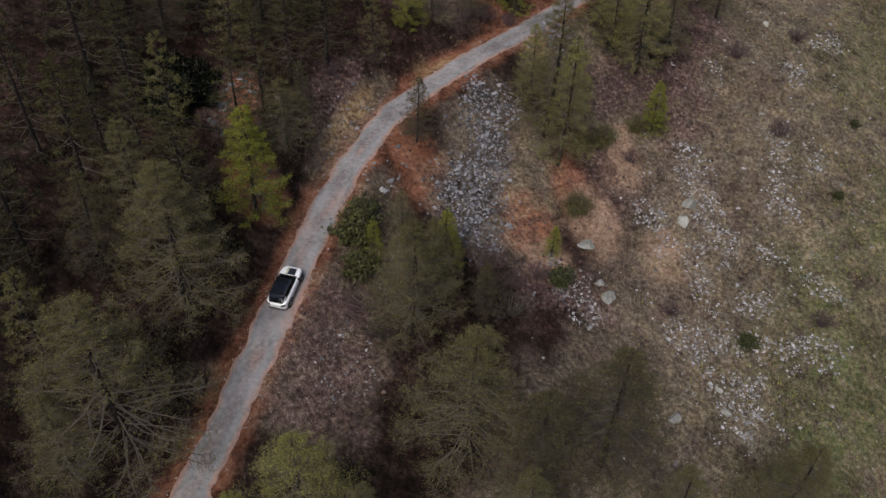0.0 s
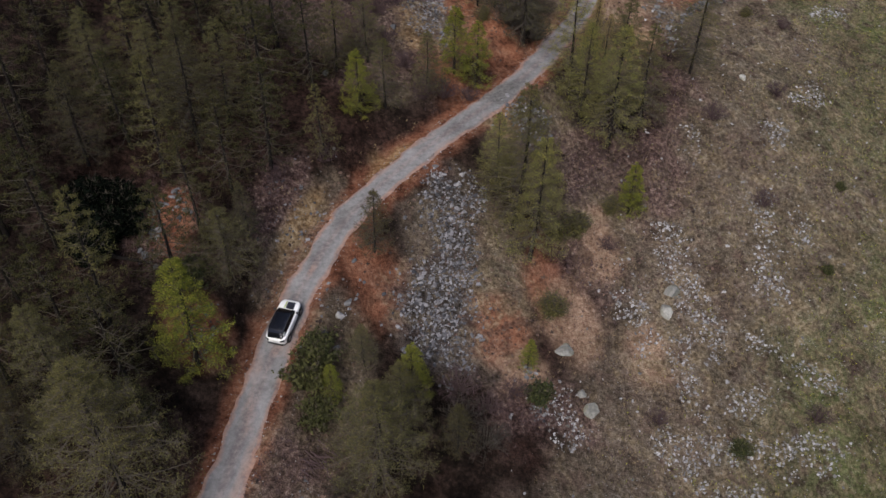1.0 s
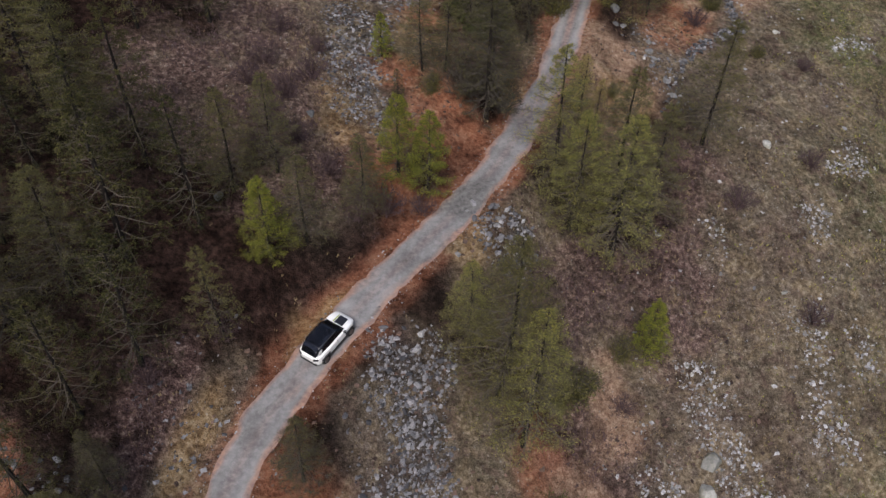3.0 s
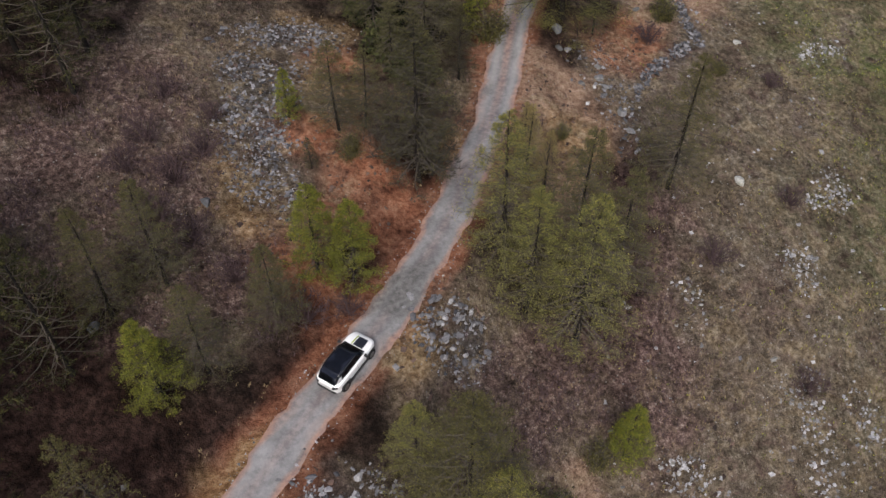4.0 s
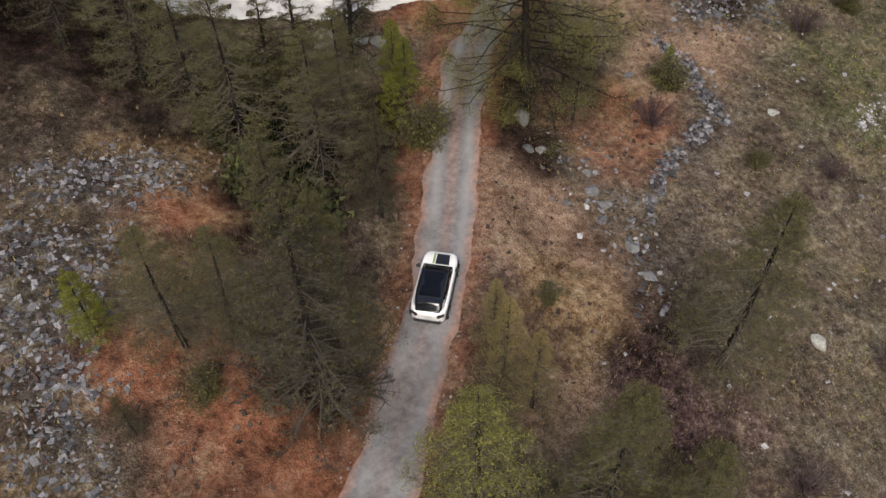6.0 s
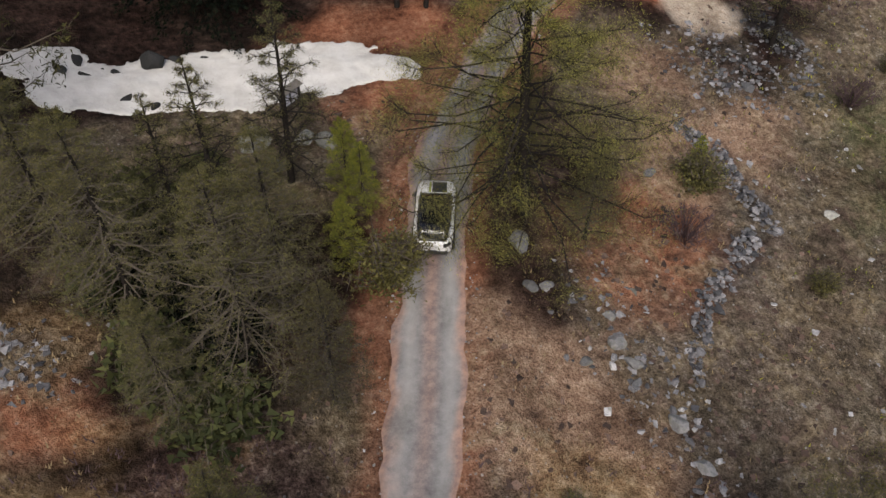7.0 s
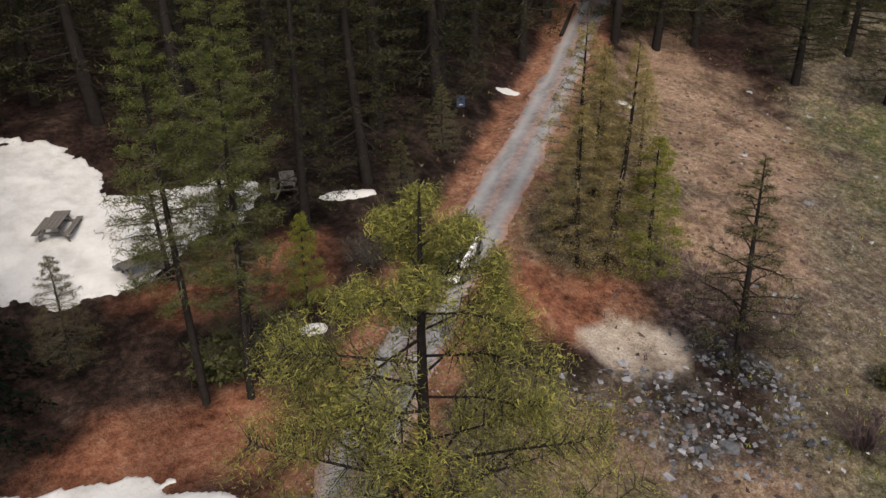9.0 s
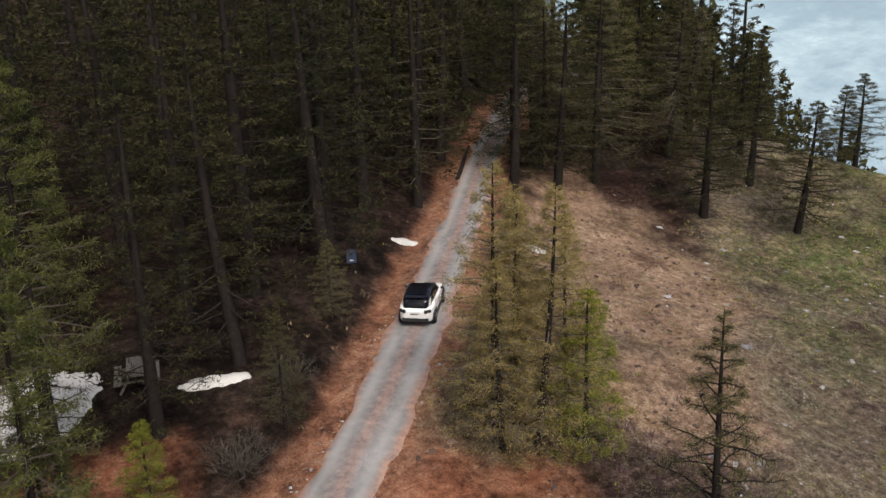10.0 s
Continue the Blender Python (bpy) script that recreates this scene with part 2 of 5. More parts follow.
def road_material():
    m = Nodes("worn_road_surface", 0.88)
    wear = m.split(m.attr("wear"))
    patch, grain, fine = m.noise(0.35, 5, 0.6), m.noise(3.0, 6, 0.7), m.noise(24, 3, 0.7)
    base = m.ramp(m.math("ADD", m.math("MULTIPLY", patch, 0.55), m.math("MULTIPLY", grain, 0.45)),
                  (0.34, (0.10, 0.097, 0.10)), (0.5, (0.195, 0.19, 0.195)), (0.64, (0.30, 0.295, 0.298)))
    dusty = m.ramp(grain, (0.3, (0.25, 0.12, 0.085)), (0.7, (0.43, 0.26, 0.19)))
    col = m.mix(m.math("MULTIPLY", wear[0], m.ramp(grain, (0.3, (0.45, 0.45, 0.45)), (0.62, (1, 1, 1)))), base, dusty)
    col = m.mix(m.math("MULTIPLY", wear[1], 0.8), col, (0.36, 0.35, 0.335))
    col = m.mix(m.math("MULTIPLY", wear[2], 0.85), col, m.ramp(grain, (0.3, (0.07, 0.068, 0.065)), (0.7, (0.2, 0.195, 0.19))))
    col = m.mix(m.math("MULTIPLY", fine, 0.6), m.mix(0.3, col, (0, 0, 0)), col)
    m.bump(m.math("ADD", grain, fine), 0.5, 0.03)
    return m.done(col)


def stone_material(name, lo, hi, moss=0.0):
    m = Nodes(name, 0.85)
    info = m.t.nodes.new("ShaderNodeObjectInfo").outputs["Random"]
    isl = m.t.nodes.new("ShaderNodeNewGeometry").outputs["Random Per Island"]
    f = m.math("FRACT", m.math("ADD", info, isl))
    base = m.ramp(f, (0.0, lo), (0.55, tuple((a + b) / 2 for a, b in zip(lo, hi))), (1.0, hi))
    spot = m.noise(5, 6, 0.7)
    col = m.mix(m.ramp(spot, (0.4, (0, 0, 0)), (0.62, (1, 1, 1))), m.mix(0.45, base, (0.03, 0.03, 0.03)), base)
    if moss:
        col = m.mix(m.math("MULTIPLY", m.ramp(m.noise(2.2, 5), (0.52, (0, 0, 0)), (0.62, (1, 1, 1))), moss), col, (0.13, 0.12, 0.05))
    m.bump(spot, 0.8, 0.06)
    return m.done(col)


def foliage_material(name, lo, hi, tip, glow=0.35, dry=0.45):
    """Needles: colour changes from tuft to tuft and tree to tree; light passes through."""
    m = Nodes(name, 0.75)
    isl = m.t.nodes.new("ShaderNodeNewGeometry").outputs["Random Per Island"]
    info = m.t.nodes.new("ShaderNodeObjectInfo").outputs["Random"]
    col = m.ramp(isl, (0.0, lo), (0.6, hi), (0.92, tip))
    if dry:
        col = m.mix(m.math("MULTIPLY", info, dry), col, m.mix(0.5, col, (0.17, 0.135, 0.045)))
    col = m.mix(m.math("MULTIPLY", m.noise(0.7, 3), 0.7), col, m.mix(0.5, col, (0.0, 0.0, 0.0)))
    tr = m.t.nodes.new("ShaderNodeBsdfTranslucent")
    mx = m.t.nodes.new("ShaderNodeMixShader")
    mx.inputs[0].default_value = glow
    m.t.links.new(col, tr.inputs["Color"])
    m.b.inputs["Specular IOR Level"].default_value = 0.05
    m.t.links.new(m.b.outputs[0], mx.inputs[1])
    m.t.links.new(tr.outputs[0], mx.inputs[2])
    m.t.links.new(mx.outputs[0], m.t.nodes["Material Output"].inputs["Surface"])
    return m.done(col)


def snow_material():
    m = Nodes("old_snow", 0.6)
    n1, n2 = m.noise(0.9, 6, 0.65), m.noise(7, 4, 0.6)
    col = m.ramp(n1, (0.3, (0.36, 0.342, 0.32)), (0.5, (0.46, 0.445, 0.425)), (0.7, (0.53, 0.517, 0.498)))
    dirt = m.math("MULTIPLY", m.ramp(n2, (0.58, (0, 0, 0)), (0.72, (1, 1, 1))), m.math("MULTIPLY", m.split(m.attr("rim"))[0], 0.6))
    m.b.inputs["Subsurface Weight"].default_value = 0.0
    m.bump(m.math("ADD", n1, m.math("MULTIPLY", n2, 0.3)), 0.6, 0.12)
    return m.done(m.mix(dirt, col, (0.22, 0.15, 0.11)))


M_GROUND, M_ROAD, M_SNOW = ground_material(), road_material(), snow_material()
M_SCREE = stone_material("grey_scree", (0.045, 0.044, 0.05), (0.31, 0.30, 0.312))
M_STONE = stone_material("pale_fieldstone", (0.15, 0.146, 0.15), (0.52, 0.505, 0.51), 0.3)
M_BOULDER = stone_material("weathered_boulder", (0.20, 0.195, 0.178), (0.44, 0.43, 0.39), 0.4)
M_DARKROCK = stone_material("dark_rock", (0.05, 0.05, 0.055), (0.15, 0.15, 0.155))
M_GREYROCK = stone_material("grey_split_rock", (0.10, 0.098, 0.10), (0.27, 0.262, 0.262), 0.3)
M_WET = stone_material("wet_dark_rock", (0.012, 0.012, 0.013), (0.04, 0.039, 0.038))
M_BARK = plain("larch_bark", (0.02, 0.0165, 0.0145), 0.95, 0, 0.5, 5, 0.6)
M_TWIG = plain("grey_twigs", (0.08, 0.067, 0.053), 0.9, 0, 0.35, 3)
M_DEADTWIG = plain("dead_grey_twigs", (0.055, 0.047, 0.039), 0.9, 0, 0.35, 3)
M_OLIVE = foliage_material("olive_larch_needles", (0.068, 0.067, 0.031), (0.13, 0.125, 0.05), (0.23, 0.21, 0.076), 0.42)
M_GREEN = foliage_material("fresh_larch_needles", (0.10, 0.12, 0.024), (0.205, 0.225, 0.042), (0.45, 0.43, 0.06), 0.42, 0.3)
M_YELLOW = foliage_material("yellowing_larch_needles", (0.26, 0.20, 0.085), (0.40, 0.315, 0.12), (0.56, 0.45, 0.16), 0.5)
M_GREYGREEN = foliage_material("grey_budding_needles", (0.034, 0.032, 0.018), (0.07, 0.065, 0.032), (0.16, 0.145, 0.055))
M_LIGHT = foliage_material("pale_yellow_green_needles", (0.14, 0.14, 0.052), (0.27, 0.26, 0.084), (0.50, 0.46, 0.11), 0.47, 0.3)
M_CLOD = stone_material("soil_clods", (0.035, 0.022, 0.018), (0.20, 0.13, 0.10))
# Two darker copies of the larch needles, with forest shade put into the colour.
M_WILD = foliage_material("shade_darkened_needles", (0.02, 0.021, 0.011), (0.042, 0.043, 0.018), (0.095, 0.09, 0.03), 0.25, 0.25)
M_DEEP = foliage_material("shade_deepened_needles", (0.015, 0.016, 0.01), (0.032, 0.032, 0.017), (0.07, 0.066, 0.028), 0.25, 0.2)
M_CROWN = foliage_material("tall_larch_needles", (0.12, 0.118, 0.043), (0.225, 0.213, 0.066), (0.46, 0.42, 0.10), 0.45, 0.0)
M_HIGH = foliage_material("high_green_needles", (0.042, 0.053, 0.018), (0.085, 0.102, 0.03), (0.17, 0.18, 0.05), 0.35, 0.3)
# Spruce green taken almost to black: the crown's inner shade is in the colour.
M_SPRUCE = foliage_material("shaded_spruce_needles", (0.002, 0.003, 0.002), (0.004, 0.006, 0.0035), (0.009, 0.012, 0.006), 0.05, 0.0)
M_JUNIPER = foliage_material("juniper_leaves", (0.022, 0.03, 0.015), (0.05, 0.06, 0.026), (0.10, 0.105, 0.04), 0.15)
M_PURPLE = plain("purple_brown_twigs", (0.07, 0.047, 0.048), 0.9, 0, 0.4, 4)
M_STRAW = plain("dry_grass", (0.2, 0.15, 0.085), 0.9, 0, 0.4, 2)
M_PLANK = plain("weathered_planks", (0.12, 0.108, 0.095), 0.85, 0, 0.35, 9, 0.4)


# ---- mesh helpers ----
def mesh_from(name, verts, faces, material, flat=True):
    me = bpy.data.meshes.new(name)
    me.from_pydata([tuple(v) for v in verts], [], [tuple(f) for f in faces])
    me.materials.append(material)
    if not flat:
        me.shade_smooth()
    me.update()
    return me


def child(name, me, parent, label=""):
    ob = new(name, me)
    ob.parent = parent
    if label:
        tagged(ob, label)
    return ob


def part(name, bm, material, parent, label="", smooth_faces=False):
    """Links a bmesh as one mesh object under a thing or under a part."""
    me = bpy.data.meshes.new(name)
    bm.to_mesh(me)
    bm.free()
    me.materials.append(material)
    if smooth_faces:
        me.shade_smooth()
    return child(name, me, parent, label)


def box_into(bm, sx, sy, sz, m, bevel=0.0):
    made = bmesh.ops.create_cube(bm, size=1.0, matrix=m @ Matrix.Diagonal((sx, sy, sz, 1)))
    if bevel:
        edges = list({e for v in made["verts"] for e in v.link_edges})
        bmesh.ops.bevel(bm, geom=edges, offset=bevel, segments=2, affect="EDGES")
    return bm


def box(sx, sy, sz, m=None, bevel=0.0):
    return box_into(bmesh.new(), sx, sy, sz, m or Matrix(), bevel)


# ---- ground ----
def axis(lo, hi, step, far_lo, far_hi):
    mid = list(np.arange(lo, hi, step))
    a, d, left = lo, step, []
    while a > far_lo:
        d *= 1.35
        a -= d
        left.append(a)
    b, d, right = mid[-1], step, []
    while b < far_hi:
        d *= 1.35
        b += d
        right.append(b)
    return np.array(left[::-1] + mid + right)


def color_layer(me, name, cols):
    layer = me.color_attributes.new(name, "FLOAT_COLOR", "POINT")
    layer.data.foreach_set("color", np.column_stack([cols, np.ones(len(cols))]).astype(np.float32).ravel())


MEADOW_EDGE = [(0, -2), (30, 4), (46, 13), (55, 17), (62, 21), (68, 25), (81, 29), (87, 30), (96, 32), (101, 34), (108, 42), (115, 53), (123, 63), (131, 74), (140, 86), (170, 110)]
RED_SOIL = [(-15.6, 58, 1.8, 3.0, 0), (9.5, 86.5, 4.5, 5.5, 0), (6.5, 90, 3.5, 3, 0), (25, 112.3, 5, 3, 10), (26, 117.5, 7, 2.6, -12), (9.8, 56.5, 3.6, 4.5, 20), (13.5, 62, 2.5, 6, 0),
            (-0.5, 58, 3.5, 5, 0), (9, 98, 3, 2.4, 0), (5, 80, 3, 4, 30), (-13, 50, 3, 3, 0), (33, 101, 4.5, 4.5, 0), (41, 118.5, 4, 3, 30), (43.5, 117.3, 5, 2.6, 10), (30, 125, 6, 3, 0)]
PINK_SOIL = [(16, 58, 4, 5, 0), (19, 66, 3.5, 5, 0), (23, 56, 3, 4, 20), (12, 53, 3, 3, 0), (25.6, 94.5, 4.2, 7.5, 10), (63, 128, 15, 8, 35), (68, 138, 10, 4, 40), (38.5, 111, 4, 4, 0), (42, 107.5, 4, 2, 0), (22.5, 88, 3, 5, 20), (40, 106, 6, 4, 0), (56, 119, 7, 6, 30)]
STRAW = [(1, 68.5, 3.4, 4.5, -35), (7.5, 101, 4, 2.5, 0), (-6.9, 61, 0.8, 5, -22), (11.5, 75, 2.0, 4, -40), (25.5, 90.5, 3.2, 4, 0), (16, 91, 2, 3, 0), (9, 95.5, 5, 3.5, 0), (3, 86, 2.5, 6, 0), (50, 122, 3, 4, 40)]


# Stone fields; the ground colour here is darkened for shade between the stones.
RUBBLE = [(4.4, 56.5, 3.8, 5.8, -10), (5.6, 64, 2.6, 6, 12), (3.4, 89.5, 2.3, 6.2, 10), (4.2, 95.6, 3.2, 2.8, 0), (6.5, 100.3, 4.5, 2, 10), (13.6, 75.6, 2.4, 2.6, -30), (42.8, 110.8, 3.2, 2.6, 0), (47.2, 112.5, 1.6, 3.6, 10),
          (39.1, 103.5, 1.2, 3.6, 0), (36.5, 99.6, 3.2, 1.2, 33)]


CLEARINGS = [(2, 93, 11, 14, 0), (14, 74, 6, 7, 0), (7, 60, 8, 10, 0), (22, 68, 9, 9, 0), (21, 92, 7, 10, 0), (19, 110, 9, 5, 0), (34, 97, 7, 9, 0), (-6.5, 60, 2.0, 9, -20), (38, 110, 8, 6, 0), (58, 126, 18, 10, 30), (-3, 48, 3, 8, 0), (2, 80, 7, 4, 40), (-5.5, 38, 4.5, 9, -12), (-8, 86, 6, 7, 0)]

HEATH = [(-9, 86, 6, 7, 0), (-4, 86, 6, 7, 0), (-4, 95, 5, 6, 0), (0, 79, 8, 3.5, 40), (-5.5, 38, 4, 9, -12), (-9.2, 62, 1.8, 8, -22), (18, 72, 7, 6, 0), (17, 64, 5, 7, 0), (24, 74, 6, 6, 0), (13, 50, 5, 4, 0), (13, 94, 5, 4, 0), (-16, 57, 3, 5, 0), (28, 85, 4, 6, 0), (31, 108, 4, 3, 0), (50, 117, 5, 4, 20)]


def zones(x, y):
    off, _ = near_road(x, y)
    far = np.abs(off)
    wob = fbm(x / 4.0, y / 4.0, 21) * 0.55 + fbm(x / 1.3, y / 1.3, 22, 3) * 0.35
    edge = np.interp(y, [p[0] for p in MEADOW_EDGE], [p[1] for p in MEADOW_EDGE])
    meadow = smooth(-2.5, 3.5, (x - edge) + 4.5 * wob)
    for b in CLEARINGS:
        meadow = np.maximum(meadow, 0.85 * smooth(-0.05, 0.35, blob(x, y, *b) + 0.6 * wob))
    upper = smooth(92, 118, y)
    verge = smooth(2.5, 1.55, far + 1.3 * wob - np.where(off < 0, 0.3, 0.1) - 0.3 * upper)
    red = (0.66 + 0.28 * upper) * verge
    for b in RED_SOIL:
        red = np.maximum(red, 0.92 * smooth(-0.05, 0.6, blob(x, y, *b) + 0.85 * wob))
    pink, straw = 0.2 * verge * upper, np.zeros_like(red)
    for b in PINK_SOIL:
        pink = np.maximum(pink, 0.85 * smooth(0.0, 0.6, blob(x, y, *b) + 0.9 * wob))
    for b in STRAW:
        straw = np.maximum(straw, 0.6 * smooth(0.0, 0.6, blob(x, y, *b) + 1.2 * wob))
    sand = smooth(0.08, 0.3, blob(x, y, 43.6, 114.5, 3.3, 1.6, -8) + 1.1 * wob)
    lush = smooth(7, 28, x - edge) * 0.9 + 0.2 + 0.12 * smooth(70, 100, y)
    lush = np.maximum(lush, smooth(0.0, 0.6, blob(x, y, 83, 120, 24, 17, 0) + 0.3 * wob) * 1.3)
    lush = np.maximum(lush, smooth(0.0, 0.7, blob(x, y, 53, 99, 13, 15, 0) + 0.5 * wob) * 1.1)
    red = red * (0.84 + 0.16 * smooth(66, 76, y))
    red = red * (0.72 + 0.28 * smooth(-0.3, 0.3, fbm(x / 1.6, y / 1.6, 27)))
    rock = np.zeros_like(red)
    for b in RUBBLE:
        rock = np.maximum(rock, 0.65 * smooth(0.0, 0.45, blob(x, y, *b) + 0.7 * wob))
    heath = np.zeros_like(red)
    for b in HEATH:
        heath = np.maximum(heath, 0.75 * smooth(0.0, 0.5, blob(x, y, *b) + 1.1 * wob))
    return np.stack([red, meadow, sand], 1), np.stack([straw, lush, pink], 1), np.stack([rock, heath, rock], 1)


def build_ground():
    xs, ys = axis(-48, 112, 0.5, -2500, 2600), axis(10, 182, 0.5, -2500, 2600)
    X, Y = np.meshgrid(xs, ys)
    x, y = X.ravel(), Y.ravel()
    z = ground_height(x, y)
    nx, ny = len(xs), len(ys)
    i = np.arange(nx * ny).reshape(ny, nx)
    quads = np.stack([i[:-1, :-1].ravel(), i[:-1, 1:].ravel(), i[1:, 1:].ravel(), i[1:, :-1].ravel()], 1)
    me = bpy.data.meshes.new("ground")
    me.from_pydata(np.stack([x, y, z], 1).tolist(), [], quads.tolist())
    a, b, c = zones(x, y)
    color_layer(me, "rubble", c)
    color_layer(me, "zone", a)
    color_layer(me, "cover", b)
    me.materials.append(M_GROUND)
    me.shade_smooth()
    tagged(new("ground", me), "steep hillside of shade-darkened litter, red soil and stony spring meadow", "ground", kind="structure")


def build_road():
    cols = np.linspace(-1, 1, 19)
    verts, wear, faces = [], [], []
    n = len(ROAD)
    run = np.arange(n) * 0.5
    for i in range(n):
        side = np.array([ROAD_T[i, 1], -ROAD_T[i, 0]])
        edge_l = HALF + 0.17 * float(vnoise(run[i] / 1.7, 1.0, 41)) + 0.15 * float(vnoise(run[i] / 0.6, 5.0, 42))
        edge_r = HALF + 0.17 * float(vnoise(run[i] / 1.9, 9.0, 43)) + 0.15 * float(vnoise(run[i] / 0.6, 3.0, 44))
        for c in cols:
            off = c * (edge_r if c > 0 else edge_l)
            x, y = ROAD[i] + side * off
            crown = 0.06 - 0.05 * c * c - 0.055 * (abs(c) > 0.98)
            track = 0.025 * (math.exp(-((abs(off) - 0.72) / 0.22) ** 2))
            verts.append((x, y, ROAD_Z[i] + crown - track))
            upper = float(smooth(92, 104, run[i] - 0))
            middle = math.exp(-(off / 0.3) ** 2) * (0.2 + 0.4 * upper)
            rim = float(smooth(0.66, 0.95, abs(c) + 0.22 * float(fbm(run[i] / 1.3, off * 2.0, 47)))) * 0.95
            blotch = max(0.0, float(fbm(run[i] / 3.0, off * 1.1, 51)) - 0.12) * 1.2
            tracks = math.exp(-((abs(off) - 0.75) / 0.28) ** 2) * (0.3 + 0.45 * upper)
            patch = float(smooth(0.1, 0.5, blob(np.array(x), np.array(y), 11.0, 78.8, 3.0, 1.5, 50) + 0.5 * float(fbm(x, y, 61)))) + 0.55 * float(smooth(0.2, 0.5, float(fbm(run[i] / 2.4, off * 1.6, 71))))
            wear.append((min(1, max(middle, rim, blotch)), tracks, min(1, patch)))
    k = len(cols)
    for i in range(n - 1):
        for j in range(k - 1):
            a = i * k + j
            faces.append((a, a + 1, a + k + 1, a + k))
    me = mesh_from("road", verts, faces, M_ROAD, flat=False)
    color_layer(me, "wear", np.array(wear))
    tagged(new("road", me), "narrow worn grey mountain road with reddish dusty edges", "road", kind="structure")


build_ground()
build_road()


# ---- snow ----
def build_snow(name, label, blobs, lo, hi, step=0.22, seed=80, thick=0.3, ragged=1.0):
    xs, ys = np.arange(lo[0], hi[0], step), np.arange(lo[1], hi[1], step)
    X, Y = np.meshgrid(xs, ys)
    s = np.full(X.shape, -9.0)
    for b in blobs:
        s = np.maximum(s, blob(X, Y, *b))
    s = s + ragged * (0.20 * fbm(X / 1.3, Y / 1.3, seed) + 0.13 * fbm(X / 0.4, Y / 0.4, seed + 5, 3))
    Z = ground_height(X, Y) + thick * np.clip(s, -0.12, 0.6) ** 1.0 + 0.05 + 0.03 * fbm(X / 0.9, Y / 0.9, seed + 9)
    rim_at = 0.0
    gy, gx = np.gradient(s, step)
    steep = np.maximum(gx * gx + gy * gy, 1e-4)
    shift = np.clip((rim_at - s) / np.sqrt(steep), 0, step)
    X2, Y2 = X + gx / np.sqrt(steep) * shift, Y + gy / np.sqrt(steep) * shift
    low = ground_height(X2, Y2) - 0.03
    index, verts, faces, rim = {}, [], [], []

    def vid(i, j):
        if (i, j) not in index:
            index[(i, j)] = len(verts)
            verts.append((X2[i, j], Y2[i, j], low[i, j] if s[i, j] < rim_at else Z[i, j]))
            rim.append((1 - min(1, max(0, s[i, j] / 0.3)),) * 3)
        return index[(i, j)]

    for i in range(len(ys) - 1):
        for j in range(len(xs) - 1):
            if s[i:i + 2, j:j + 2].max() > rim_at:
                faces.append((vid(i, j), vid(i, j + 1), vid(i + 1, j + 1), vid(i + 1, j)))
    me = mesh_from(name, verts, faces, M_SNOW, flat=False)
    color_layer(me, "rim", np.array(rim))
    tagged(new(name, me), label, "snow patch", "snow patches", "stuff")


# ---- stones ----
def stone_mesh(seed, flat=0.65, cuts=1, material=None, sharp=0.35):
    """An angular stone about one metre long, resting a little in the ground."""
    rng = random.Random(seed)
    bm = bmesh.new()
    bmesh.ops.create_icosphere(bm, subdivisions=cuts, radius=0.5)
    planes = [Vector((rng.gauss(0, 1), rng.gauss(0, 1), rng.gauss(0, 0.8))).normalized() for _ in range(10)]
    dist = [rng.uniform(0.19, 0.40) for _ in planes]
    for v in bm.verts:
        for p, d in zip(planes, dist):
            over = v.co.dot(p) - d
            if over > 0:
                v.co -= p * over * 0.92
        v.co *= 1 + sharp * 0.25 * rng.uniform(-1, 1)
    stretch = Vector((1.15, rng.uniform(0.65, 0.95), flat * rng.uniform(0.8, 1.2)))
    for v in bm.verts:
        v.co = Vector((v.co.x * stretch.x, v.co.y * stretch.y, v.co.z * stretch.z + 0.16))
    me = bpy.data.meshes.new("stone")
    bm.to_mesh(me)
    bm.free()
    me.materials.append(material or M_SCREE)
    return me


SCREE_MESHES = [stone_mesh(100 + k) for k in range(8)]
DARK_MESHES = [stone_mesh(170 + k, 0.6, 1, M_DARKROCK) for k in range(5)]
PALE_MESHES = [stone_mesh(140 + k, 0.6, 1, M_STONE) for k in range(6)]


def tilted(x, y, size, rng, sink=0.0, lift=0.0):
    m = Matrix.Translation((x, y, gz(x, y) - sink + lift)) @ Euler((rng.uniform(-0.4, 0.4), rng.uniform(-0.4, 0.4), rng.uniform(0, 6.28))).to_matrix().to_4x4()
    return m @ Matrix.Diagonal((size, size * rng.uniform(0.8, 1.15), size * rng.uniform(0.75, 1.2), 1))


def inside(blobs, lo, hi, rng, power=0.0, wob=0.4, seed=90):
    """A random place inside some ellipses with ragged rims."""
    while True:
        x, y = rng.uniform(lo[0], hi[0]), rng.uniform(lo[1], hi[1])
        s = max(float(blob(x, y, *b)) for b in blobs) + wob * float(fbm(x / 1.8, y / 1.8, seed))
        if s > power * rng.random():
            return x, y, s


